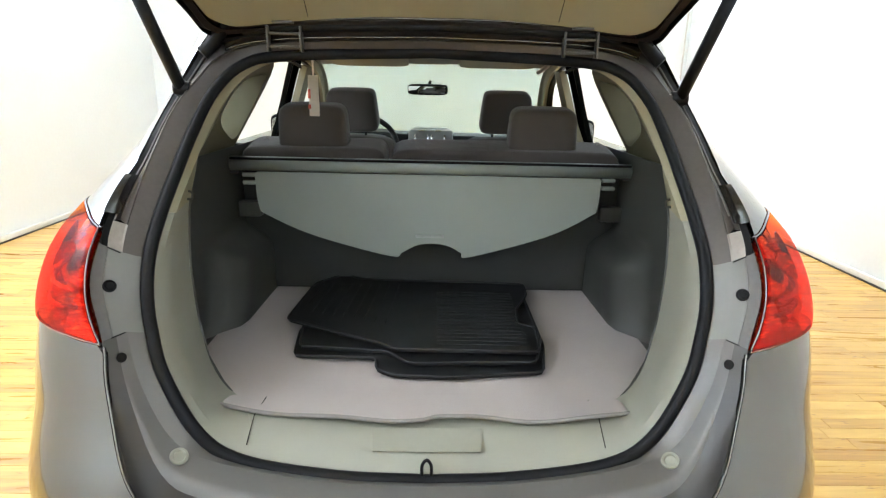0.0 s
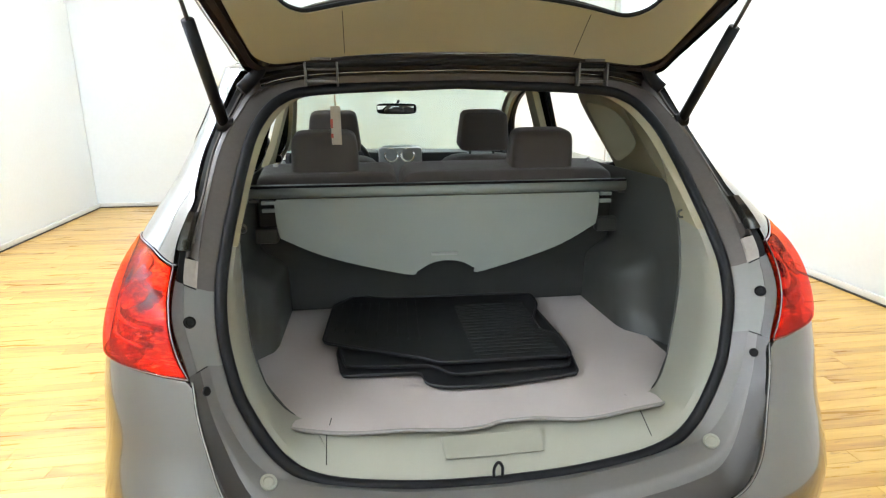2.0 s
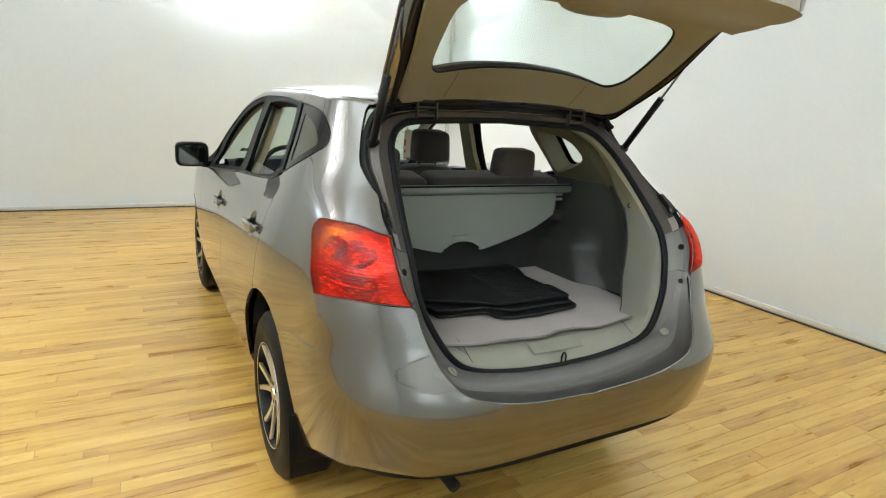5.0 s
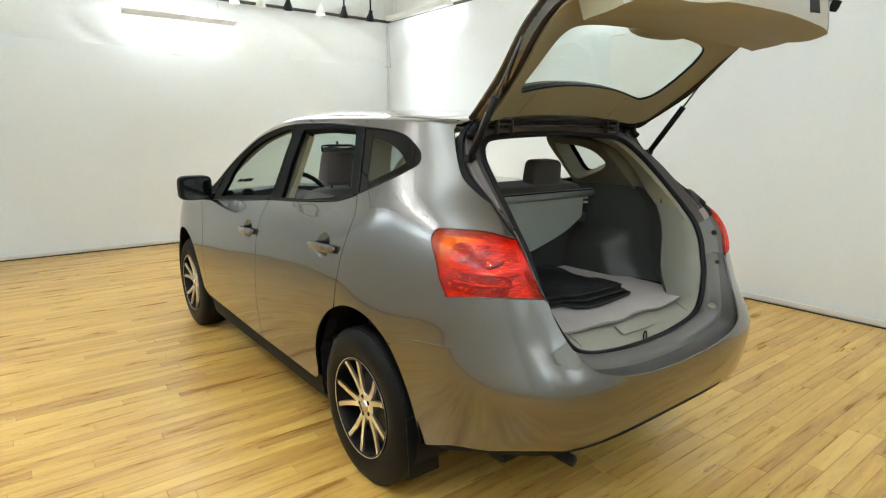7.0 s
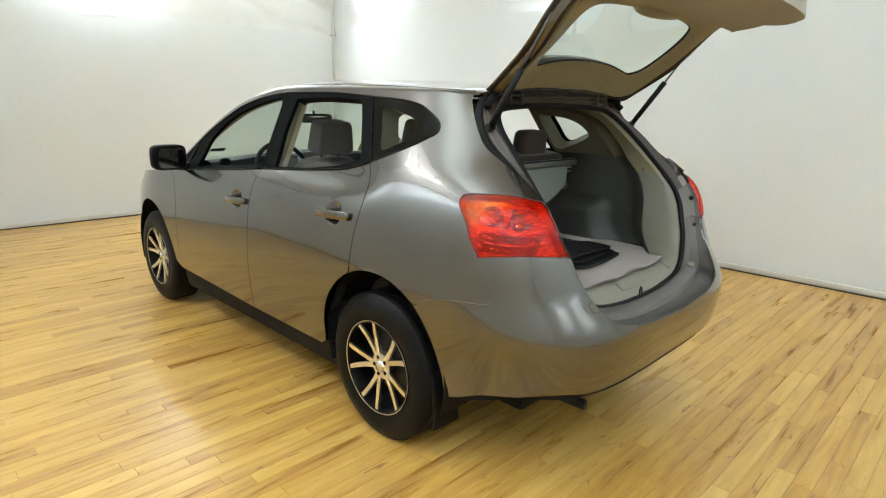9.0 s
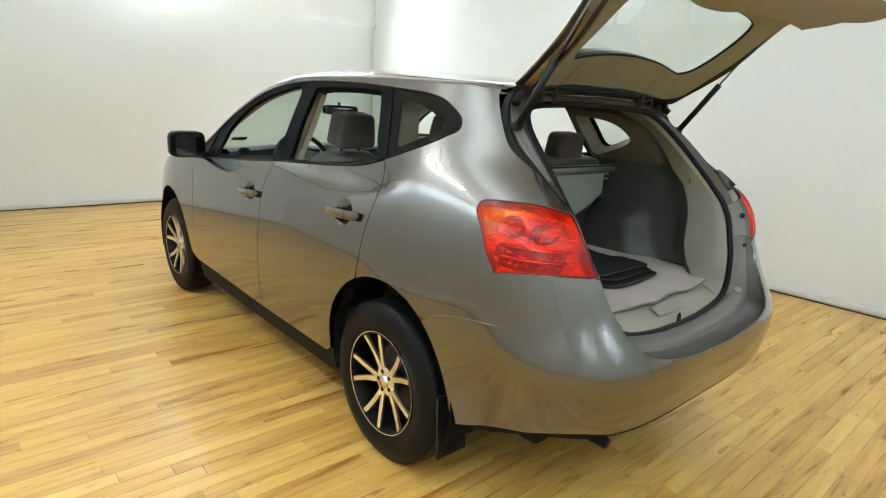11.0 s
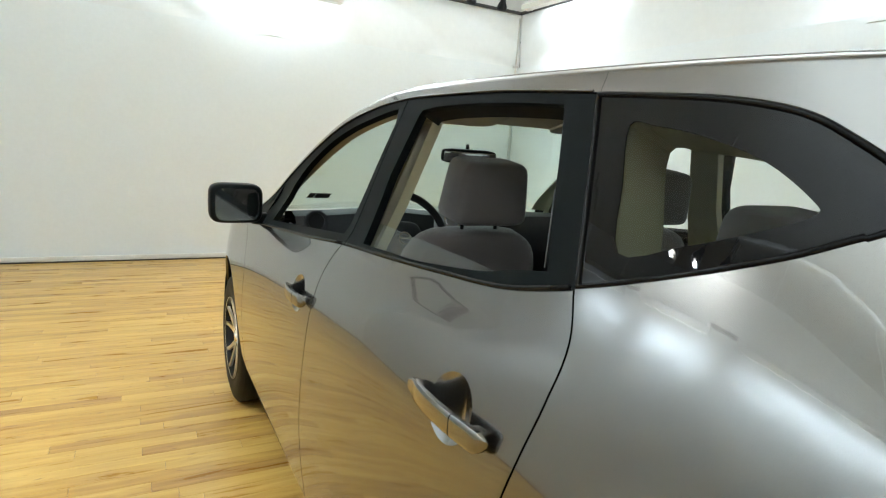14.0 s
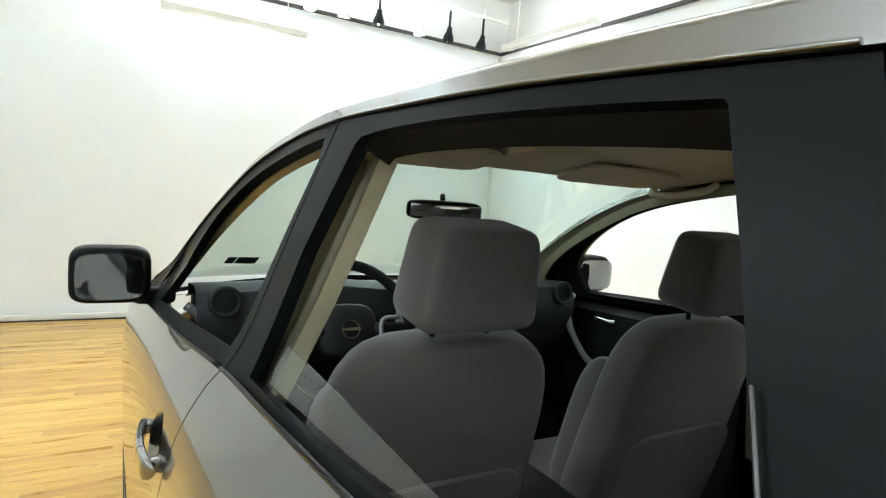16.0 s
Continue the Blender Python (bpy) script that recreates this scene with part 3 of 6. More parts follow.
Q_MIN, Q_MAX = -.9 * math.pi / 2, Y_F + .9 * math.pi / 2


def q_of_y(y, z):
    lo, hi = Q_MIN, Q_MAX
    for _ in range(34):
        m = (lo + hi) / 2
        if surf(m, z).y < y:
            lo = m
        else:
            hi = m
    return (lo + hi) / 2


def q_of_x(x, z, rear=True):
    """q where the tail (or nose) has that x."""
    lo, hi = (Q_MIN, 0.0) if rear else (Y_F, Q_MAX)
    for _ in range(34):
        m = (lo + hi) / 2
        if (surf(m, z).x > x) == rear:
            lo = m
        else:
            hi = m
    return (lo + hi) / 2


def side(pts):
    """(y, z) of the side to (q, z)."""
    return [(q_of_y(y, z), z) for y, z in pts]


def tail(pts):
    """(x, z) of the tail to (q, z)."""
    return [(q_of_x(x, z), z) for x, z in pts]


def skin(q, z, off=0.0):
    """A point of the skin moved outwards by off."""
    p = surf(q, z)
    if not off:
        return p
    a = surf(q + .004, z) - surf(q - .004, z)
    b = surf(q, z + .004) - surf(q, z - .004)
    n = a.cross(b).normalized()
    if n.x * -1 + n.y * (0 if -0 <= q <= Y_F else (-.6 if q < 0 else .6)) < 0:
        n = -n
    return p + n * off


def inside(poly, pts):
    x, y = pts[:, 0], pts[:, 1]
    res = np.zeros(len(pts), bool)
    n = len(poly)
    for i in range(n):
        x1, y1 = poly[i]
        x2, y2 = poly[(i + 1) % n]
        if y1 == y2:
            continue
        c = ((y1 > y) != (y2 > y)) & (x < (x2 - x1) * (y - y1) / (y2 - y1) + x1)
        res ^= c
    return res


def edge_distance(poly, pts):
    best = np.full(len(pts), 1e9)
    n = len(poly)
    for i in range(n):
        a, b = np.array(poly[i]), np.array(poly[(i + 1) % n])
        d = b - a
        t = np.clip(((pts - a) @ d) / max(1e-12, d @ d), 0, 1)
        best = np.minimum(best, np.linalg.norm(pts - a - t[:, None] * d, axis=1))
    return best


def tidy(poly, d=0.0015):
    out = []
    for p in poly:
        if not out or math.dist(p, out[-1]) > d:
            out.append((float(p[0]), float(p[1])))
    while math.dist(out[0], out[-1]) < d:
        out.pop()
    return out


def panel(outline, holes=(), step=0.03, off=0.0, lip=0.014, place=skin):
    """A sheet of the skin within an outline (q, z), with holes, its edges folded inwards by lip."""
    from mathutils.geometry import delaunay_2d_cdt
    loops = [tidy(outline)] + [tidy(h) for h in holes]
    P = np.array(loops[0])
    lo, hi = P.min(0), P.max(0)
    gx, gy = np.arange(lo[0] + step / 2, hi[0], step), np.arange(lo[1] + step / 2, hi[1], step)
    G = np.array([(a, b) for a in gx for b in gy]) if len(gx) and len(gy) else np.zeros((0, 2))
    if len(G):
        keep = inside(loops[0], G) & (edge_distance(loops[0], G) > step * 0.45)
        for h in loops[1:]:
            keep &= ~inside(h, G) & (edge_distance(h, G) > step * 0.45)
        G = G[keep]
    pts, edges = [], []
    for l in loops:
        s = len(pts)
        pts += l
        edges += [(s + i, s + (i + 1) % len(l)) for i in range(len(l))]
    nb = len(pts)
    pts += [tuple(g) for g in G]
    vs, _, fs, ov, _, _ = delaunay_2d_cdt([Vector(p) for p in pts], edges, [], 0, 1e-6)
    C = np.array([np.mean([vs[i] for i in f], axis=0) for f in fs])
    ok = inside(loops[0], C)
    for h in loops[1:]:
        ok &= ~inside(h, C)
    bm = bmesh.new()
    made = [bm.verts.new(place(v[0], v[1], off)) for v in vs]
    inner = {}
    for f, k in zip(fs, ok):
        if k:
            bm.faces.new([made[i] for i in f])
    bmesh.ops.delete(bm, geom=[v for v in bm.verts if not v.link_faces], context="VERTS")
    if lip:
        index = {v: i for i, v in enumerate(made) if v.is_valid}
        rim = [e for e in bm.edges if len(e.link_faces) == 1]
        for e in rim:
            for v in e.verts:
                if v not in inner:
                    i = index[v]
                    inner[v] = bm.verts.new(place(vs[i][0], vs[i][1], off - lip))
        for e in rim:
            a, b = e.verts
            bm.faces.new((a, b, inner[b], inner[a]))
            e.smooth = False
    bmesh.ops.recalc_face_normals(bm, faces=bm.faces)
    return bm


def both(name, build, material, parent, label="", **kw):
    """The same part on the left and, mirrored, on the right."""
    a = part(name, build(), material, parent if not isinstance(parent, tuple) else parent[0], label, **kw)
    b = part(name, mirrored(build()), material, parent if not isinstance(parent, tuple) else parent[1], label, **kw)
    return a, b


def arc(cy, cz, r, a0, a1, n=24):
    return [(cy + r * math.cos(radians(a0 + (a1 - a0) * i / n)), cz + r * math.sin(radians(a0 + (a1 - a0) * i / n))) for i in range(n + 1)]


car = thing("car", "taupe metallic compact sport utility car with open tailgate", "car")
R_HUB, F_HUB, HUB_Z = 0.0, 2.69, 0.345
ARCH = 0.397
# lines of the side, as (y, z)
BELT = smooth_line([(2.28, 1.045), (1.98, 1.072), (1.424, 1.117), (1.10, 1.148), (.80, 1.168), (.53, 1.190), (.325, 1.213), (.146, 1.256), (0, 1.304), (-.112, 1.348), (-.172, 1.380)], 4)
BELT_Z = tab([(p[0], p[1]) for p in BELT[::-1]])
TIP = smooth_line([(-.172, 1.380), (-.203, 1.406), (-.188, 1.444), (-.130, 1.482), (-.065, 1.511), (.035, 1.529), (.16, 1.539), (.272, 1.546)], 5)
CANT = tab([(-.32, 1.535), (-.27, 1.552), (0, 1.568), (.3, 1.578), (.7, 1.586), (1.066, 1.584), (1.224, 1.568), (1.45, 1.525), (1.62, 1.470), (1.9, 1.335), (2.1, 1.205), (2.28, 1.050)])
REAR_GAP = smooth_line([(.146, 1.256), (.108, 1.19), (.102, 1.11), (.114, 1.03), (.135, .93), (.158, .773)], 5)
MID_GAP = smooth_line([(1.10, 1.148), (1.105, 1.05), (1.115, .93), (1.125, .70), (1.135, .50), (1.145, .335)], 4)
FRONT_GAP = smooth_line([(2.28, 1.045), (2.20, .98), (2.165, .85), (2.17, .65), (2.185, .50), (2.20, .36)], 4)
G = 0.0022  # half a panel gap


def grown(pts, d, c=None):
    """An outline scaled about its own height on the middle plane, or about c."""
    c = np.array(c or (0, np.mean([p[1] for p in pts])))
    return [tuple((np.array(p) - c) * (1 + d) + c) for p in pts]


def shift(pts, dy=0.0, dz=0.0):
    return [(p[0] + dy, p[1] + dz) for p in pts]


def belt_between(y0, y1):
    ys = np.linspace(y0, y1, 24)
    return [(float(y), BELT_Z(float(y))) for y in ys]


def cant_between(y0, y1, dz=0.0, n=20):
    return [(float(y), CANT(float(y)) + dz) for y in np.linspace(y0, y1, n)]


# tail lamp outline, side (y, z): from its outer top corner clockwise
LAMP_TOP = smooth_line([(-.432, 1.148), (-.431, 1.168), (-.452, 1.184), (-.54, 1.190), (-.62, 1.188), (-.696, 1.168)], 5)
LAMP_IN = smooth_line([(-.638, 1.168), (-.641, 1.12), (-.635, 1.06), (-.621, 1.01), (-.603, .977)], 4)  # (x, z)
LAMP_LOW = smooth_line([(-.806, .978), (-.77, .988), (-.71, .990), (-.63, .980), (-.563, .968)], 4)
LAMP_OUT = smooth_line([(-.563, .968), (-.525, 1.02), (-.490, 1.078), (-.450, 1.125), (-.432, 1.148)], 4)
D_EDGE = smooth_line([(-.265, 1.548), (-.318, 1.462), (-.402, 1.36), (-.500, 1.298), (-.553, 1.272), (-.618, 1.227), (-.696, 1.168)], 5)
SEAM_LINE = smooth_line([(-.275, .722), (-.34, .757), (-.44, .779), (-.56, .794), (-.615, .800), (-.628, .82), (-.618, .88), (-.590, .93), (-.563, .968)], 5)
rear_arch = lambda a0, a1, n=24: arc(-.012, .408, ARCH, a0, a1, n)
front_arch = lambda a0, a1, n=24: arc(F_HUB - .01, .40, ARCH, a0, a1, n)


def quarter():
    o = [(p[0] - G, p[1]) for p in belt_between(.144, -.172)] + TIP[1:] + cant_between(.272, -.27)
    o = side(o + D_EDGE[1:] + shift(LAMP_TOP[::-1], 0, .003) + shift(LAMP_OUT[::-1], .004, 0)[1:-1])
    o += side(shift(SEAM_LINE[::-1], 0, G)) + side(rear_arch(127, 66, 14)) + side(shift(REAR_GAP[::-1], -G))[1:]
    return panel(o, step=.026)


def bumper_half():
    o = side(shift(SEAM_LINE, 0, -G)) + side(shift(LAMP_LOW[::-1], 0, -.004))
    o += tail(smooth_line([(-.596, .962), (-.585, .90), (-.547, .80), (-.492, .737), (-.41, .708), (-.25, .680), (0.0, .668)], 5))
    o += tail(straight([(0.0, .667), (0.0, .485)])) + tail(smooth_line([(0.0, .485), (-.3, .483), (-.6, .470)], 4))
    o += side(smooth_line([(-.74, .455), (-.60, .425), (-.48, .375), (-.40, .345)], 4)) + side(rear_arch(188, 128, 16))
    return panel(o, step=.03)


both("quarter_panel", quarter, paint, car)
bm = bumper_half()
bm2 = mirrored(bumper_half())
me_tmp = bpy.data.meshes.new("tmp")
bm2.to_mesh(me_tmp)
bm2.free()
bm.from_mesh(me_tmp)
bmesh.ops.delete(bm, geom=[f for f in bm.faces if all(abs(v.co.x) < .002 for v in f.verts)], context="FACES")
bmesh.ops.remove_doubles(bm, verts=[v for v in bm.verts if abs(v.co.x) < .004], dist=.004)
bumper = part("rear_bumper", bm, paint, car)

# doors, with a round hole for each handle's dish
R_HANDLE, F_HANDLE = (.172, .440, 1.018), (1.142, 1.388, .966)


def dish_hole(y0, y1, z):
    return side([((y0 + y1) / 2 + .066 * math.cos(a), z + .056 * math.sin(a)) for a in np.linspace(0, 2 * math.pi, 26, endpoint=False)])


rear_doors = both("rear_door", lambda: panel(side(belt_between(1.10 - G, .146 + G)) + side(shift(REAR_GAP, G))[1:] + side(rear_arch(64, 0, 16)) + side(straight([(.395, .36), (.44, .332), (1.145 - G, .335)])) + side(shift(MID_GAP[::-1], -G))[1:], [dish_hole(*R_HANDLE)], step=.03), paint, car)
front_doors = both("front_door", lambda: panel(side(belt_between(2.275, 1.10 + G)) + side(shift(MID_GAP, G))[1:] + side(straight([(1.145 + G, .335), (2.20 - G, .36)])) + side(shift(FRONT_GAP[::-1], -G))[1:], [dish_hole(*F_HANDLE)], step=.035), paint, car)


def fender():
    o = side(shift(FRONT_GAP, G)) + side(front_arch(180, 14, 24))
    o += side(smooth_line([(3.10, .56), (3.16, .66), (3.17, .74), (3.05, .86), (2.9, .93)], 5))
    o += side(smooth_line([(2.9, .985), (2.7, 1.01), (2.5, 1.028), (2.29, 1.045)], 4))
    return panel(o, step=.035)


both("front_fender", fender, paint, car)
both("headlamp", lambda: panel(side(smooth_line([(2.9, .985), (2.9, .93), (3.05, .86), (3.17, .74), (3.38, .71), (3.33, .82), (3.15, .93)], 4, True)), step=.03, off=.002), plain("headlamp_lens", (.55, .57, .58), .08, coat=1.0), car)


def front_half():
    o = side(smooth_line([(3.08, .40), (3.10, .56), (3.16, .66), (3.17, .735), (3.38, .705), (3.46, .72)], 4))
    o += [(q, .74) for q in np.linspace(q_of_y(3.48, .74), Q_MAX, 10)]
    o += [(Q_MAX, z) for z in np.linspace(.70, .24, 12)] + [(q, .24) for q in np.linspace(Q_MAX, q_of_y(3.08, .24), 16)] + side(straight([(3.08, .24), (3.08, .40)]))
    return panel(o, step=.04)


both("front_bumper", front_half, paint, car)
both("sill", lambda: panel(side(straight([(.38, .34), (2.22, .35), (2.25, .20), (.36, .20), (.38, .34)])), step=.05, off=-.022, lip=.12), black_matt, car)
both("lower_valance", lambda: panel([(q, .487 - .10 * ease(-.75, -.42, surf(q, .45).y)) for q in np.linspace(Q_MIN, q_of_y(-.45, .43), 20)] + [(q, .435 - .085 * ease(-.8, -.45, surf(q, .4).y)) for q in np.linspace(q_of_y(-.46, .35), Q_MIN, 20)], step=.05, off=-.02, lip=.12), black_matt, car)

# window frames in black, with the openings cut through
FRAME_TOP = tab([(.28, 1.546), (.45, 1.556), (.6, 1.563), (.8, 1.566), (1.02, 1.566), (1.1, 1.561), (1.224, 1.550), (1.45, 1.510), (1.62, 1.457), (1.9, 1.325), (2.1, 1.198), (2.28, 1.047)])


def top_between(y0, y1, dz=0.0, n=20):
    return [(float(y), FRAME_TOP(float(y)) + dz) for y in np.linspace(y0, y1, n)]


both("roof_side", lambda: panel(side(cant_between(.271, 2.24, .001, 40)) + side(top_between(2.24, .271, .0006, 40)), step=.03, off=.0004, lip=.03), paint, car, "painted roof edge above the windows")
R_WIN = smooth_line([(.985, 1.172), (.80, 1.182), (.66, 1.191), (.43, 1.220), (.306, 1.249), (.226, 1.264)], 4) + straight([(.271, 1.344), (.317, 1.447), (.354, 1.527)], .04) + smooth_line([(.358, 1.530), (.47, 1.537), (.66, 1.543), (.83, 1.541), (.925, 1.534)], 4) + straight([(.938, 1.522), (.980, 1.36), (.990, 1.19)], .04)
F_WIN = smooth_line([(1.90, 1.105), (1.6, 1.132), (1.15, 1.172)], 4) + straight([(1.135, 1.20), (1.075, 1.50)], .04) + smooth_line([(1.092, 1.540), (1.21, 1.526), (1.42, 1.486), (1.60, 1.430), (1.76, 1.350), (1.87, 1.262), (1.905, 1.20)], 4)
both("window_frame", lambda: panel(side(shift(belt_between(1.10 - G, .146 + G), 0, .004)) + side(straight([(.152, 1.27), (.21, 1.39), (.276, 1.530), (.281, FRAME_TOP(.283) - .0008)])) + side(top_between(.288, 1.045, -.0008)) + side(straight([(1.047, FRAME_TOP(1.047) - .0008), (1.098, 1.155)])), [side(R_WIN)], step=.03, off=-.004, lip=.022), black_trim, rear_doors, "black window frame")
both("window_frame", lambda: panel(side(shift(belt_between(2.255, 1.10 + G), 0, .004)) + side(straight([(1.102, 1.16), (1.051, FRAME_TOP(1.051) - .0008)])) + side(top_between(1.055, 2.25, -.0008)), [side(F_WIN)], step=.03, off=-.004, lip=.022), black_trim, front_doors, "black window frame")
Q_OUT = shift(belt_between(.142, -.172), 0, .004) + shift(TIP[1:], .003, -.002) + straight([(.272, 1.534), (.2085, 1.392), (.150, 1.272)], .04)
Q_CLEAR = smooth_line([(.098, 1.318), (.0, 1.345), (-.075, 1.374), (-.122, 1.398), (-.115, 1.414), (-.045, 1.453), (.05, 1.480), (.13, 1.492), (.182, 1.493), (.148, 1.41)], 4, True)
both("quarter_window", lambda: panel(side(grown(Q_CLEAR, .06, (.03, 1.42))), step=.03, off=-.006, lip=.003), tint_glass, car, "tinted quarter glass")
both("glass_border", lambda: panel(side([(.03 + (y - .03) * .985, 1.40 + (z - 1.40) * .985) for y, z in Q_OUT]), [side(Q_CLEAR)], step=.025, off=-.003, lip=.0025), printed_glass, car, "black printed border of the quarter glass")
both("quarter_window_frame", lambda: tube([skin(*p_, -.0015) for p_ in side(tidy(Q_OUT, .004))], .0042, 8, True), gloss_black, car, "black rubber rim of the quarter glass")
both("window_glass", lambda: panel(side(smooth_line([(1.0, 1.162), (.80, 1.180), (.55, 1.20), (.36, 1.222)], 3) + [(.36, 1.230)] + straight([(.37, 1.232), (.99, 1.234)], .1)), step=.06, off=-.022, lip=.004), door_glass, rear_doors, "lowered clear glass")

# roof, windscreen and bonnet share one arched surface over the side line
MID_Y = tab([(-.30, -.335), (.3, .30), (.9, .92), (1.3, 1.42), (1.6, 1.78), (1.9, 2.12), (2.1, 2.34), (2.28, 2.52)])
MID_Z = tab([(-.30, 1.595), (.0, 1.617), (.3, 1.635), (.9, 1.652), (1.1, 1.649), (1.3, 1.622), (1.6, 1.490), (1.9, 1.305), (2.1, 1.17), (2.28, 1.065)])


def over(s, a, off=0.0):
    """A point of the roof: s along the side line, a from 0 at the left edge by 90 at the middle to 180."""
    zs = CANT(s)
    xs = -surf(q_of_y(s, zs), zs).x
    p = 2 / 2.5
    c, d = math.cos(radians(a)), math.sin(radians(a))
    f, g = abs(d) ** p, abs(d) ** 1.2
    return Vector((-math.copysign(abs(c) ** p, c) * (xs + off * .6), s + (MID_Y(s) - s) * f, zs + (MID_Z(s) - zs) * g + off * f))


def roof_sheet(s0, s1, ns, a0, a1, na, off=0.0, thick=.02):
    bm = loft([[over(s0 + (s1 - s0) * i / ns, a0 + (a1 - a0) * k / na, off) for k in range(na + 1)] for i in range(ns + 1)])
    bmesh.ops.recalc_face_normals(bm, faces=bm.faces)
    up = sum(f.normal.z for f in bm.faces)
    if up < 0:
        bmesh.ops.reverse_faces(bm, faces=bm.faces)
    if thick:
        bmesh.ops.solidify(bm, geom=list(bm.faces), thickness=thick)
    return bm


part("roof", roof_sheet(-.28, 1.33, 30, 0, 180, 40), paint, car)
both("roof_moulding", lambda: tube([over(x_, 20, 0) + Vector((0, 0, -.002)) for x_ in np.linspace(-.25, 1.28, 40)], .003, 8), paint, car, "slim moulding along the roof edge")
both("roof_groove", lambda: tube([over(x_, 22.5, 0) + Vector((0, 0, -.0035)) for x_ in np.linspace(-.25, 1.28, 40)], .0042, 8), black_trim, car, "dark groove beside the roof moulding")
both("drip_edge", lambda: tube([skin(*p_, .0012) for p_ in side(top_between(.29, 2.2, .0025, 44))], .0022, 6), paint, car, "bright folded edge over the windows")
part("headliner", roof_sheet(-.25, 1.36, 20, 12, 168, 24, -.045, .012), headliner, car, "beige cloth headliner")
part("windscreen", roof_sheet(1.335, 2.24, 16, 17, 163, 24, 0, .005), clear_glass, car, "clear laminated windscreen")
both("a_pillar", lambda: roof_sheet(1.332, 2.26, 16, 0, 17, 6, 0, .03), paint, car)


def bonnet():
    rows = []
    for i in range(15):
        t = i / 14
        ys = 2.285 + (2.93 - 2.285) * t + .28 * t ** 3
        zs = 1.047 - .06 * t - .10 * t ** 3
        xs = -surf(q_of_y(min(ys, 3.2), zs), zs).x - .004
        ym, zm = 2.53 + 1.0 * t, 1.07 + .02 * math.sin(t * 2.4) - .22 * t ** 3
        rows.append([Vector((xs * c, ys + (ym - ys) * (1 - abs(c) ** 2.4), zs + (zm - zs) * (1 - abs(c) ** 2.4))) for c in np.linspace(-1, 1, 31)])
    bm = loft(rows)
    bmesh.ops.recalc_face_normals(bm, faces=bm.faces)
    if sum(f.normal.z for f in bm.faces) < 0:
        bmesh.ops.reverse_faces(bm, faces=bm.faces)
    bmesh.ops.solidify(bm, geom=list(bm.faces), thickness=.015)
    return bm


part("bonnet", bonnet(), paint, car)
grille = box(-.55, .55, 3.44, 3.52, .70, .86, .02)
part("grille", grille, black_matt, car)
part("cowl", loft([[Vector((x, 2.30 + .24 * (1 - (x / .78) ** 2), 1.035)) for x in np.linspace(-.78, .78, 15)], [Vector((x, 2.22 + .24 * (1 - (x / .78) ** 2), 1.05)) for x in np.linspace(-.78, .78, 15)]]), black_matt, car)

# underside and wheel housings
part("underbody", box(-.62, .62, -.64, 3.35, .285, .35, .02), black_matt, car)
for hy in (-.012, F_HUB - .01):
    for s in (-1, 1):
        prof = arc(hy, .40, ARCH + .012, 200, -20, 26)
        bm = loft([[Vector((s * x, y, z)) for y, z in prof] for x in (.855, .60, .58)])
        cap = bm.faces.new([v for v in bm.verts if abs(abs(v.co.x) - .58) < .001])
        part("wheel_housing", bm, black_matt, car)


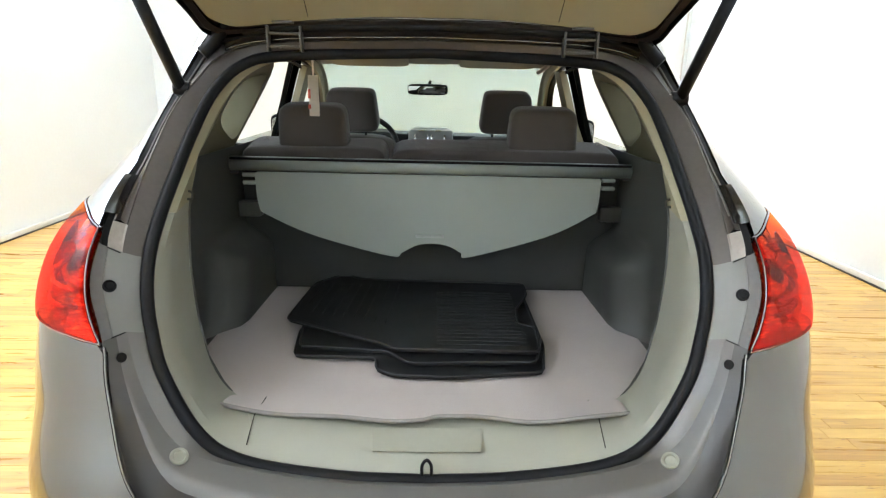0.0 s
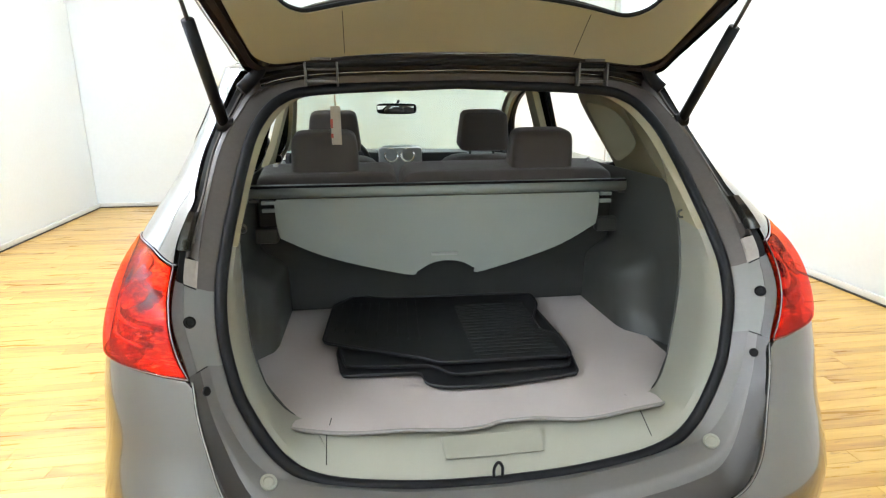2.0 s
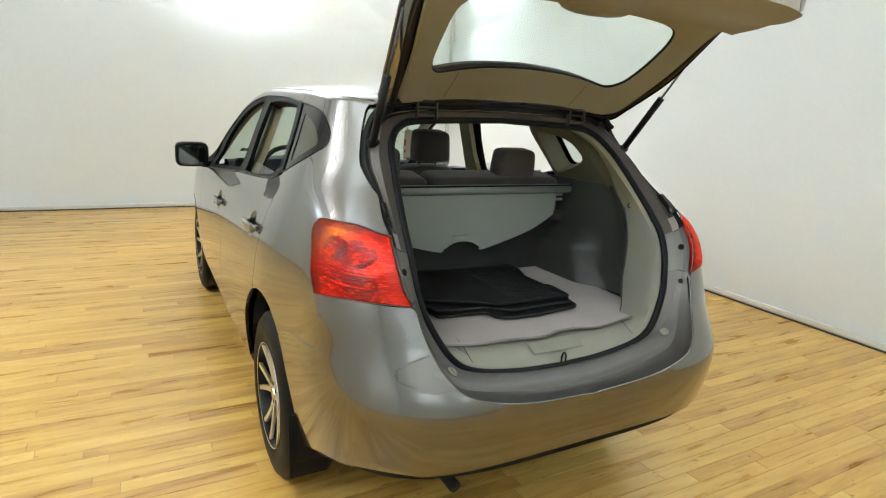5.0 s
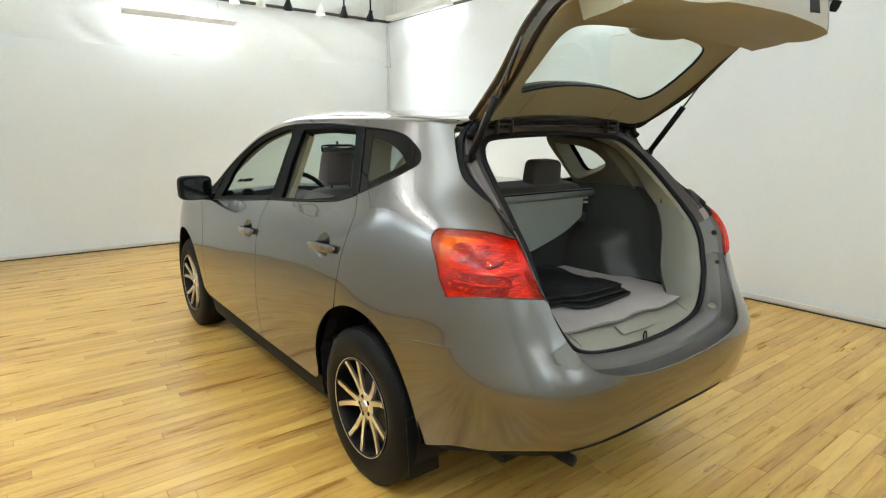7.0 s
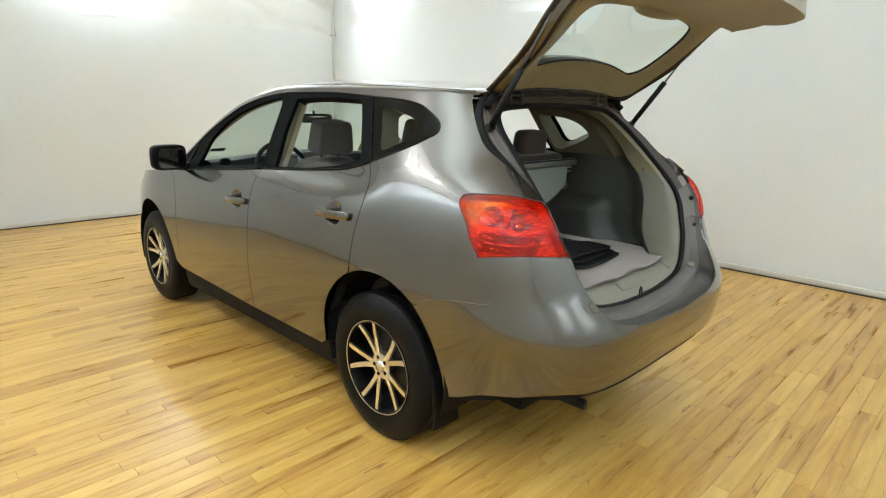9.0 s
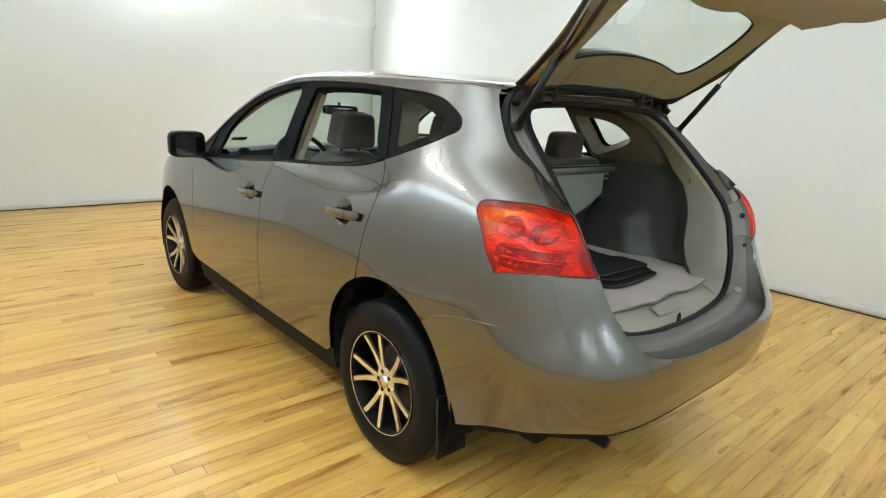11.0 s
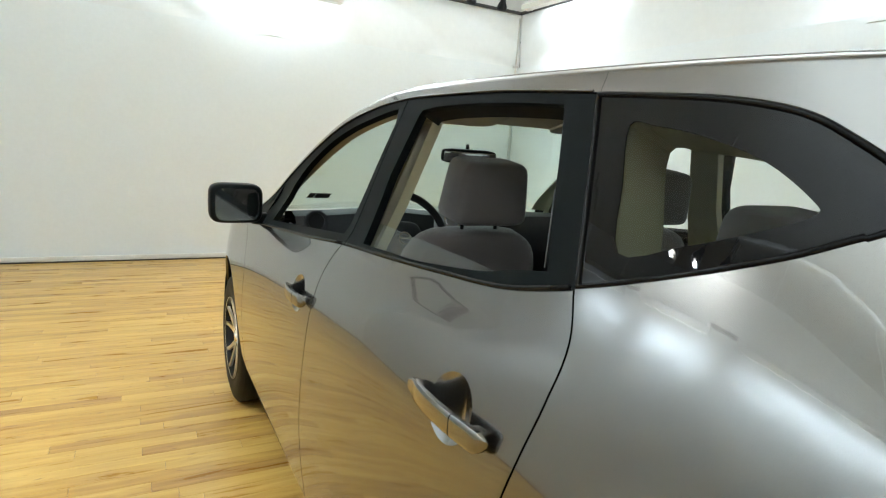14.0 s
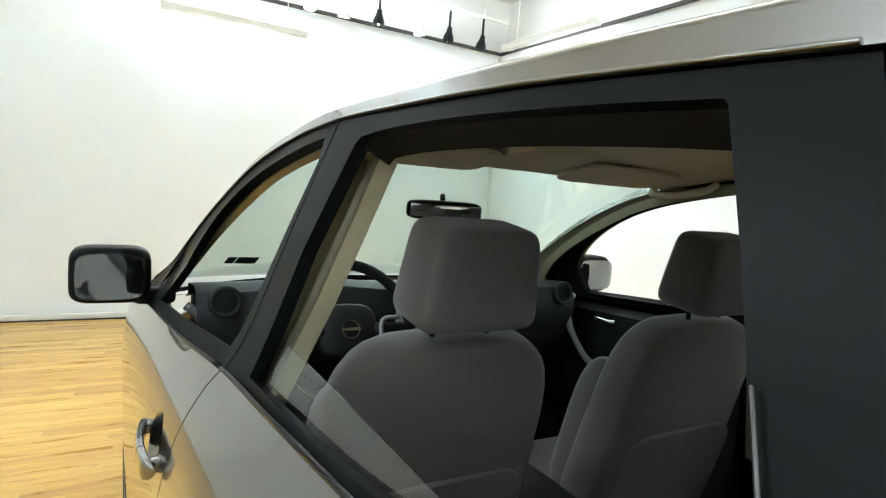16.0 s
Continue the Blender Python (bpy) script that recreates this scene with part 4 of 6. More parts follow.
# ---------------------------------------------------------------- wheels
def make_wheel():
    w = new("wheel")
    ax = Matrix.Rotation(radians(-90), 4, "Y")  # local z points to the car's left
    prof = [(.219, -.11), (.232, -.112), (.29, -.112), (.325, -.10), (.343, -.085), (.347, -.05), (.347, .05), (.343, .085), (.325, .100), (.29, .110), (.262, .112), (.235, .106), (.219, .10)]
    t = part("tyre", lathe(prof, ax, 56, True), tyre_rubber, w)
    for off in (-.066, -.022, .022, .066):
        part("tread_rib", lathe([(.3465, off - .017), (.3485, off - .014), (.3485, off + .014), (.3465, off + .017), (.345, off)], ax, 56, True), tyre_rubber, t)
    r = part("rim", lathe([(.218, .100), (.220, .108), (.212, .108), (.207, .095), (.202, .02), (.194, -.09), (.204, -.10), (.218, -.10)], ax, 56, True), rim_black, w, "gloss black alloy rim")
    part("rim_edge", lathe([(.213, .1065), (.2205, .109), (.2210, .1065), (.2185, .104), (.212, .104)], ax, 56, True), rim_metal, r)
    part("barrel", lathe([(.200, .0), (.10, -.02), (.0, -.025)], ax, 32), rim_black, r)
    part("brake_disc", lathe([(.0, .0), (.135, .0), (.14, .004), (.135, .008), (.0, .008)], ax @ Matrix.Translation((0, 0, .012)), 32), plain("brake_disc", (.05, .048, .045), .5, metal=.7), w)
    for k in range(5):
        for s in (-1, 1):
            a = 2 * math.pi * k / 5 + s * .22 + .35
            bm = bmesh.new()
            n = 8
            L = []
            for i in range(n + 1):
                t_ = i / n
                rad = .045 + .168 * t_
                aa = a + s * .115 * (t_ - .55)
                half = .0115 - .0015 * t_
                zt = .082 + .022 * t_ ** 1.5
                c, d = math.cos(aa), math.sin(aa)
                for o, zz in ((-half, zt), (half, zt), (half * 1.1, zt - .012), (-half * 1.1, zt - .012)):
                    L.append(bm.verts.new(ax @ Vector((rad * c - o * d, rad * d + o * c, zz))))
            for i in range(n):
                for j in range(4):
                    bm.faces.new((L[i * 4 + j], L[i * 4 + (j + 1) % 4], L[i * 4 + 4 + (j + 1) % 4], L[i * 4 + 4 + j]))
            bmesh.ops.recalc_face_normals(bm, faces=bm.faces)
            part("spoke", bm, rim_metal, r, "machined bright spoke", smooth=False)
    hub = part("hub_plate", lathe([(.0, .082), (.05, .082), (.062, .076), (.066, .05), (.0, .05)], ax, 40), rim_metal, r)
    part("cap", lathe([(.0, .092), (.022, .091), (.028, .086), (.030, .08), (.0, .08)], ax, 28), chrome, r, "bright centre cap")
    for k in range(5):
        a = 2 * math.pi * k / 5 + .35
        m = ax @ Matrix.Translation((.042 * math.cos(a), .042 * math.sin(a), .0))
        part("lug_hole", lathe([(.0, .084), (.0095, .0835), (.0105, .082), (.0, .0815)], m, 12), rim_black, r)
    return w


both("seam_edge", lambda: tube([skin(*p, -.0006) for p in side(SEAM_LINE[:24])], .0026, 6), paint, car, "fine edge of the bumper joint")
both("belt_moulding", lambda: tube([skin(*p, .002) for p in side(shift(belt_between(.155, 1.095), 0, .002))], .0045, 8), gloss_black, rear_doors, "gloss black belt moulding")
both("belt_moulding", lambda: tube([skin(*p, .002) for p in side(shift(belt_between(1.105, 2.2), 0, .002))], .0045, 8), gloss_black, front_doors, "gloss black belt moulding")
steel_dark = plain("dull_steel", (.10, .10, .10), .5, metal=.4)
both("run_channel", lambda: tube([skin(*p, .0005) for p in side(straight([(.230, 1.268), (.262, 1.335), (.285, 1.385)], .05))], .0011, 6), steel_dark, rear_doors, "thin bright window channel")
wheel = make_wheel()
wheel.parent = car
wheel.matrix_basis = Matrix.Translation((-.764, R_HUB, .346))
for x, y, turn in ((-.764, F_HUB, 0), (.764, R_HUB, 180), (.764, F_HUB, 180)):
    copy_thing(wheel, Matrix.Translation((x, y, .346)) @ Matrix.Rotation(radians(turn), 4, "Z") @ Matrix.Rotation(.5 * y + .3, 4, "X"))
for s in (-1, 1):
    part("mud_flap", box(s * .80 - .075, s * .80 + .07, -.405, -.395, .17, .42, .004, Matrix.Rotation(radians(-4), 4, "X")), tyre_rubber, car)
    part("exhaust_pipe", tube([(s * .42, -.60, .31), (s * .42, -.81, .315)], .022, 14), black_metal, car) if s < 0 else None

# ---------------------------------------------------------------- car: tail lamps
def lamp_outline(inset=0.0):
    o = side(LAMP_TOP) + tail(LAMP_IN[1:]) + side(LAMP_LOW[1:] + LAMP_OUT[1:-1])
    if inset:
        c = np.mean(o, axis=0)
        o = [tuple(c + (np.array(p) - c) * (1 - inset)) for p in o]
    return o


def lamp_bulge(q, z, off=0.0):
    """The lens stands proud of the wing and swells a little towards its middle."""
    return skin(q, z, off + .004 + .004 * ease(.97, 1.02, z) * ease(1.19, 1.14, z))


lamps = both("tail_lamp", lambda: panel(lamp_outline(.012), step=.0085, off=0, lip=.02, place=lamp_bulge), red_lens, car, "red and amber tail lamp lens")
both("lamp_housing", lambda: panel(lamp_outline(.022), step=.02, off=-.026, lip=-.026), red_reflector, lamps, "red reflector inside the lens")


def bowl(cy, cz, r, depth):
    """A dished reflector set into the lamp."""
    def build():
        bm = bmesh.new()
        rows = []
        for i in range(7):
            f = i / 6
            rr = r * f
            rows.append([bm.verts.new(skin(*side([(cy + rr * math.cos(a), cz + rr * .82 * math.sin(a))])[0], -.020 + depth * (f * f - 1) * .6 + .012)) for a in np.linspace(0, 2 * math.pi, 24, endpoint=False)])
        for a, b in zip(rows, rows[1:]):
            for k in range(24):
                bm.faces.new((a[k], a[(k + 1) % 24], b[(k + 1) % 24], b[k]))
        bmesh.ops.remove_doubles(bm, verts=bm.verts, dist=1e-5)
        bmesh.ops.recalc_face_normals(bm, faces=bm.faces)
        bmesh.ops.solidify(bm, geom=list(bm.faces), thickness=.002)
        return bm
    return build


dark_bowl = prism_material("dark_bowl", (0.28, 0.11, 0.06), (0.9, 0.55, 0.35))
AMBER_ZONE = smooth_line([(-.445, 1.168), (-.54, 1.176), (-.625, 1.172), (-.64, 1.10), (-.60, 1.072), (-.50, 1.082), (-.462, 1.12)], 4, True)
both("indicator_housing", lambda: panel(side(AMBER_ZONE), step=.02, off=-.0235, lip=.002), amber, lamps, "amber indicator reflector")
both("indicator_bowl", bowl(-.572, 1.122, .042, .02), dark_bowl, lamps, "ribbed indicator bowl")
both("brake_bowl", bowl(-.682, 1.112, .034, .02), dark_bowl, lamps, "brake lamp bowl")


def facets(y0, y1, z0, z1, ny, nz):
    """A field of small prisms that break up the light behind the lens."""
    def build():
        bm = bmesh.new()
        rng = random.Random(5)
        for j in range(nz):
            for i in range(ny):
                ya, yb = y0 + (y1 - y0) * i / ny, y0 + (y1 - y0) * (i + 1) / ny
                za, zb = z0 + (z1 - z0) * j / nz, z0 + (z1 - z0) * (j + 1) / nz
                q = [skin(*side([p])[0], -.0255) for p in ((ya, za), (yb, za), (yb, zb), (ya, zb))]
                c = skin(*side([((ya + yb) / 2 + rng.uniform(-.3, .3) * (yb - ya), (za + zb) / 2 + rng.uniform(-.3, .3) * (zb - za))])[0], -.018)
                vs = [bm.verts.new(p) for p in q] + [bm.verts.new(c)]
                for k in range(4):
                    bm.faces.new((vs[k], vs[(k + 1) % 4], vs[4]))
        bmesh.ops.recalc_face_normals(bm, faces=bm.faces)
        return bm
    return build


both("indicator_prism", facets(-.460, -.530, 1.085, 1.170, 10, 12), amber, lamps, "amber prism field", smooth=False)
both("brake_prism", facets(-.612, -.650, 1.085, 1.160, 6, 12), red_reflector, lamps, "red prism field", smooth=False)
both("prism_field", facets(-.535, -.755, .990, 1.060, 24, 8), red_reflector, lamps, "red prism field", smooth=False)


def lamp_ridge(z0):
    def build():
        qs = np.linspace(q_of_y(-.56, z0), q_of_y(-.757, z0), 18)
        return tube([skin(float(q), z0, -.016) for i, q in enumerate(qs)], .006, 6)
    return build


for z0 in (1.062, 1.026):
    both("reflector_bar", lamp_ridge(z0), red_reflector, lamps)
# Bead in body paint, added to give the lens its bright edge line.
both("lamp_paint_edge", lambda: tube([skin(q, z, .002) for q, z in lamp_outline(-.010)], .0020, 6, True), paint, lamps)

# ---------------------------------------------------------------- car: tailgate opening
def loop(pts, k=5):
    return [Vector(p) for p in smooth_line(pts, k)]


def S1(y, z):
    return tuple(skin(q_of_y(y, z), z, -.010))


def T1(x, z):
    return tuple(skin(q_of_x(x, z), z, -.010))


A = loop([(0, -.338, 1.590), (-.35, -.330, 1.580), (-.52, -.292, 1.552), S1(-.318, 1.462), S1(-.402, 1.36), S1(-.525, 1.286), S1(-.62, 1.225), T1(-.637, 1.165), T1(-.636, 1.08), T1(-.606, .98), T1(-.580, .88), T1(-.50, .742), T1(-.40, .705), T1(-.2, .675), T1(0, .667)])
B = loop([(0, -.312, 1.545), (-.35, -.306, 1.535), (-.50, -.31, 1.505), (-.548, -.37, 1.445), (-.578, -.45, 1.375), (-.592, -.55, 1.28), (-.598, -.62, 1.21), (-.600, -.685, 1.135), (-.592, -.730, 1.06), (-.578, -.757, .98), (-.548, -.785, .875), (-.485, -.812, .775), (-.39, -.824, .735), (-.19, -.834, .705), (0, -.836, .697)])
C = loop([(0, -.284, 1.519), (-.35, -.296, 1.505), (-.455, -.318, 1.482), (-.51, -.375, 1.42), (-.533, -.46, 1.335), (-.548, -.55, 1.24), (-.556, -.605, 1.18), (-.560, -.66, 1.115), (-.558, -.698, 1.04), (-.546, -.722, .965), (-.519, -.75, .885), (-.450, -.780, .775), (-.36, -.793, .722), (-.18, -.800, .695), (0, -.802, .688)])
D = loop([(0, -.262, 1.515), (-.34, -.272, 1.50), (-.44, -.295, 1.472), (-.492, -.355, 1.41), (-.517, -.44, 1.325), (-.532, -.53, 1.235), (-.540, -.585, 1.175), (-.543, -.64, 1.11), (-.541, -.678, 1.04), (-.530, -.702, .965), (-.503, -.73, .885), (-.436, -.760, .785), (-.35, -.773, .742), (-.18, -.780, .725), (0, -.782, .722)])
E = loop([(0, -.12, 1.535), (-.36, -.12, 1.522), (-.47, -.15, 1.49), (-.540, -.24, 1.43), (-.563, -.33, 1.335), (-.566, -.40, 1.24), (-.560, -.46, 1.18), (-.554, -.495, 1.11), (-.550, -.515, 1.04), (-.546, -.52, .96), (-.534, -.53, .88), (-.490, -.58, .805), (-.40, -.65, .776), (-.2, -.67, .770), (0, -.675, .770)])
K = 5  # samples between two numbered stations


def mid(P, Q, f, out=Vector((0, 0, 0))):
    return [p.lerp(q, f) + out for p, q in zip(P, Q)]


def strip(loops, i0, i1, thick=.004):
    bm = loft([l[round(i0 * K):round(i1 * K) + 1] for l in loops])
    bmesh.ops.recalc_face_normals(bm, faces=bm.faces)
    bmesh.ops.solidify(bm, geom=list(bm.faces), thickness=thick)
    bmesh.ops.recalc_face_normals(bm, faces=bm.faces)
    return bm


# Darker copies of the body paint: step shade painted in, ledge less.
step_paint_shaded = plain("shaded_taupe_paint", (.060, .055, .051), .42, metal=.45, coat=.25, spot=.04)
flange_paint = plain("half_shaded_taupe_paint", (.112, .106, .099), .45, metal=.35, coat=.2, spot=.04)
# Darker copy of the body paint, with the pillar's shade put in.
shaded_pillar_paint = plain("taupe_paint_pillar_shade", (.070, .061, .054), .5, metal=.2)


def band(f, raise_=0.0, step_down=0.0):
    """A loop between A and B: beside the roof raised or sunk, above the bumper pressed down as a step."""
    out = []
    for i, (p, q) in enumerate(zip(A, B)):
        s_ = i / K
        g_ = raise_ * ease(7.4, 6.9, s_)
        d_ = .5 * step_down * ease(9.6, 11.6, s_)
        out.append(p.lerp(q, f) + Vector((-.002, -.016, .003)) * g_ + Vector((0, 0, -.024)) * d_)
    return out


m15, m28, m50, m85 = band(.10, .5, 1), band(.20, 1.0, 1), band(.40, .5, 1), band(.85, -.2, 1)
p50 = band(.38, -.7, 1)
both("body_opening", lambda: strip([B, mid(B, C, .5, Vector((0, -.004, 0))), C], 0, 7.2), shaded_pillar_paint, car, "painted tailgate opening flange")
both("rain_gutter", lambda: strip([A, m15, m28, m50], 2, 7.2), black_matt, car, "black channel beside the opening")
both("pillar_panel", lambda: strip([m50, p50, m85, B], 2, 6.6), shaded_pillar_paint, car, "brown-grey inner pillar, shade put into its paint")
clip_black = plain("dark_gloss_clip", (.018, .016, .014), .18, coat=.5)
both("gutter_clip", lambda: strip([band(.14, 1.2, 1), band(.18, 2.0, 1), band(.50, 1.5, 1), band(.56, .2, 1)], 5.4, 6.5, .004), clip_black, car, "glossy dark clip in the channel")
both("channel_edge", lambda: tube([p + Vector((0, -.003, 0)) for p in band(.60, -.2, 1)[int(2.4 * K):int(6.5 * K)]], .0020, 6), plain("grey_channel_edge", (.17, .155, .14), .4, metal=.4), car, "pale folded edge of the channel")
both("pillar_joint", lambda: tube([band(f, -.1, 1)[16] + Vector((-.002, -.005, .001)) for f in (.48, .62, .8, .98)], .0024, 6), plain("pale_joint_bead", (.34, .31, .28), .5), car, "pale sealing bead across the pillar")
both("sealed_joint", lambda: strip([m50, m85, B], 6.6, 7.2, .006), plain("pale_sealant", (.25, .22, .195), .5, bump=.6, bump_scale=90), car, "pale sealed joint")
# Body paint darkened here to stand for the raised tailgate's shade.
both("roof_channel", lambda: strip([A, mid(A, B, .5, Vector((0, .02, -.012))), B], 0, 2), plain("shaded_roof_channel", (.035, .03, .027), .3, metal=.4, coat=.5), car, "roof channel, the gate's shade painted dark")
roof_rub = mid(A, B, .30, Vector((0, .006, .0)))[:2 * K + 1]
part("roof_rubber", tube([Vector((-p.x, p.y, p.z)) for p in roof_rub[:0:-1]] + roof_rub, .012, 8), rubber, car, "black rubber strip under the roof edge")
chan_edge = mid(A, B, .72, Vector((0, .004, -.004)))[:2 * K + 1]
part("channel_lip", tube([Vector((-p.x, p.y, p.z)) for p in chan_edge[:0:-1]] + chan_edge, .0035, 6), paint, car, "bright channel lip")
both("lamp_bracket", lambda: strip([A, m15, m28, band(.42, 0, 1)], 7.2, 9.0), plain("grey_bracket", (.085, .084, .078), .55), car, "grey filler beside the tail lamp")
# Paler copy of the body paint: strong light on the jamb is painted in.
jamb = plain("lit_jamb_paint", (.150, .150, .140), .5, metal=.3, spot=.03)
both("jamb_flange", lambda: strip([B, mid(B, C, .5, Vector((0, -.004, 0))), C], 7.2, 9.0), jamb, car, "light grey opening flange, light painted in")
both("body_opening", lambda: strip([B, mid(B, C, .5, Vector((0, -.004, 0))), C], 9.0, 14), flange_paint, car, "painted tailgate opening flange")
both("jamb_panel", lambda: strip([band(.43, .2, 1), m85, B], 7.2, 9.0, .005), jamb, car, "light grey jamb panel, light painted in")
for k_ in (36, 45):
    both("jamb_seam", lambda: tube([band(f_, .2, 1)[k_] + Vector((-.001, -.0035, 0)) for f_ in (.43, .6, .8, 1.0)], .0012, 5), black_matt, car)
both("opening_step", lambda: strip([A, band(.06, 0, .9), band(.22, 0, 1.5), band(.42, 0, 1.75), band(.56, 0, 1.6)], 9.0, 14), step_paint_shaded, car, "dark step above the bumper, shade painted in")
both("opening_ledge", lambda: strip([band(.56, 0, 1.6), band(.60, 0, .9), band(.64, 0, .2), band(.70, 0, 0), B], 9.0, 14), flange_paint, car, "ledge along the seal, painted as better lit")
edge_line = [skin(q, z, -.005) for q, z in tail(smooth_line([(-.598, .972), (-.596, .962), (-.585, .90), (-.547, .80), (-.492, .737), (-.41, .708), (-.25, .680), (0.0, .668)], 5))]
both("bumper_edge", lambda: tube(edge_line, .0030, 8), paint, car, "rounded bumper edge")
seal_l = C + [Vector((-p.x, p.y, p.z)) for p in C[-2:0:-1]]
part("door_seal", tube([p + Vector((0, -.006, 0)) for p in seal_l], .013, 10, True), rubber, car, "black rubber seal round the opening")
both("upper_trim", lambda: strip([C, D, mid(D, E, .3, Vector((.004, 0, .005))), E], 0, 6), beige, car, "beige upper trim")
both("lower_trim", lambda: strip([C, D, mid(D, E, .3, Vector((.004, 0, .005))), E], 6, 12), grey_trim, car, "warm grey moulded trim")
sill_half = lambda: strip([C, D, mid(D, E, .5, Vector((0, 0, .012))), E], 12, 14)
both("sill_plate", sill_half, grey_trim, car, "warm grey sill trim")


def on_band(s_, f, sign):
    """A frame on the jamb at a station, z pointing out of it."""
    i = round(s_ * K)
    lo, hi = m28, B
    p = lo[i].lerp(hi[i], f)
    u = (hi[i] - lo[i]).normalized()
    v = (lo[i + 1] - lo[i - 1]).normalized()
    n = u.cross(v).normalized()
    if n.y > 0:
        n = -n
    p, n, u = [Vector((-q.x * sign, q.y, q.z)) for q in (p, n, u)]
    u = (u - n * u.dot(n)).normalized()
    w = n.cross(u)
    return Matrix(((u.x, w.x, n.x, p.x), (u.y, w.y, n.y, p.y), (u.z, w.z, n.z, p.z), (0, 0, 0, 1)))


for s in (-1, 1):
    part("bump_stop", lathe([(0, .003), (.010, .003), (.012, .006), (.0165, .006), (.0175, .003), (.0175, -.024), (0, -.024)], on_band(11.2, .84, -s), 20), grey_trim, car)
    part("bolt_recess", lathe([(0, .003), (.006, .003), (.007, .0012), (.009, .0012), (.011, .004), (.012, .0025), (.012, -.002), (0, -.002)], on_band(8.0, .52, -s), 20), black_matt, car)
    part("plug", lathe([(0, .003), (.0085, .0025), (.0095, .001), (.0095, -.002), (0, -.002)], on_band(9.4, .52, -s), 18), black_matt, car)
    m = Matrix.Translation((s * .352, -.318, 1.545))
    bm = bmesh.new()
    for o in (-.042, .036):
        add_box(bm, o, o + .005, -.02, .006, -.032, .026, .0015, m)
    add_box(bm, -.042, .042, -.012, -.006, -.024, -.018, .002, m)
    add_box(bm, -.042, .042, -.012, -.006, .006, .012, .002, m)
    add_box(bm, -.025, .025, -.028, -.006, .03, .036, .002, m)
    part("tailgate_hinge", bm, plain("grey_hinge_paint", (.10, .098, .09), .35, metal=.5), car)
    part("wiring_hose", tube(smooth_line([(s * .46, -.335, 1.60), (s * .485, -.345, 1.575), (s * .50, -.34, 1.55), (s * .525, -.33, 1.525), (s * .545, -.34, 1.505)], 4), .016, 10), rubber, car)
    part("strut_body", tube([(s * .583, -.391, 1.430), (s * .600, -.541, 1.640)], .0135, 12), black_metal, car, "black gas strut")
    part("strut_rod", tube([(s * .600, -.540, 1.639), (s * .612, -.672, 1.823)], .0045, 8), steel_dark, car, "thin steel strut rod")
    part("strut_joint", lathe([(0, .02), (.015, .018), (.018, 0), (.015, -.018), (0, -.02)], Matrix.Translation((s * .580, -.385, 1.425)) @ Matrix.Rotation(radians(90), 4, "Y"), 14), black_metal, car)
part("striker", tube(smooth_line([(-.009, -.806, .695), (-.009, -.806, .722), (0, -.806, .735), (.009, -.806, .722), (.009, -.806, .695)], 5), .0035, 8), black_metal, car, "steel latch loop")
# A plate on the sill, coloured darker to paint in the recess's shade.
both("latch_recess", lambda: strip([mid(D, mid(D, E, .5, Vector((0, 0, .012))), f, Vector((0, -.003, .010))) for f in (.08, .4, .85)], 13.4, 14, .003), plain("recess_shade_trim", (.20, .195, .155), .5, spot=.03), car, "latch recess as a plate, shade painted in")
both("trim_seam", lambda: tube([D[60] + Vector((-.012, -.002, .003)), mid(D, E, .5, Vector((.012, -.001, .0145)))[60], E[60] + Vector((.045, 0, .003))], .001, 5), black_matt, car)

# ---------------------------------------------------------------- car: open tailgate
HINGE = Vector((0, -.29, 1.56))
OPEN = Matrix.Translation(HINGE) @ Matrix.Rotation(radians(-81.6), 4, "X") @ Matrix.Translation(-HINGE)


def full(build, close=True):
    """Left half and its mirror image in one mesh."""
    bm = build()
    other = mirrored(build())
    me = bpy.data.meshes.new("half")
    other.to_mesh(me)
    other.free()
    bm.from_mesh(me)
    bmesh.ops.delete(bm, geom=[f for f in bm.faces if all(abs(v.co.x) < .002 for v in f.verts)], context="FACES")
    bmesh.ops.remove_doubles(bm, verts=[v for v in bm.verts if abs(v.co.x) < .004], dist=.004)
    bmesh.ops.recalc_face_normals(bm, faces=bm.faces)
    return bm


GATE = smooth_line([(0, 1.60), (-.35, 1.592), (-.49, 1.562), (-.548, 1.518), (-.566, 1.46), (-.594, 1.36), (-.612, 1.28), (-.622, 1.22), (-.620, 1.165), (-.612, 1.10), (-.598, .98), (-.572, .88), (-.495, .755), (-.40, .715), (0, .685)], 4)
TRIM = smooth_line([(0, 1.576), (-.3, 1.572), (-.455, 1.546), (-.520, 1.50), (-.541, 1.45), (-.567, 1.32), (-.590, 1.20), (-.598, 1.12), (-.585, 1.0), (-.552, .88), (-.48, .79), (-.4, .755), (0, .74)], 4)
PANE = smooth_line([(0, 1.456), (-.15, 1.460), (-.33, 1.465), (-.40, 1.452), (-.445, 1.40), (-.458, 1.29), (-.435, 1.235), (-.37, 1.212), (-.2, 1.198), (0, 1.190)], 4)


def flat_gate(pts, z_line=True):
    return tail([(min(-.0001, x), z) for x, z in pts])


def half_ring(out, hole):
    """Left half of a sheet with half of a hole, as one outline."""
    o = flat_gate(out)
    h = flat_gate(hole)
    return o + [(Q_MIN, z) for z in np.linspace(o[-1][1], h[-1][1], 8)[1:-1]] + h[::-1] + [(Q_MIN, z) for z in np.linspace(h[0][1], o[0][1], 5)[1:-1]]


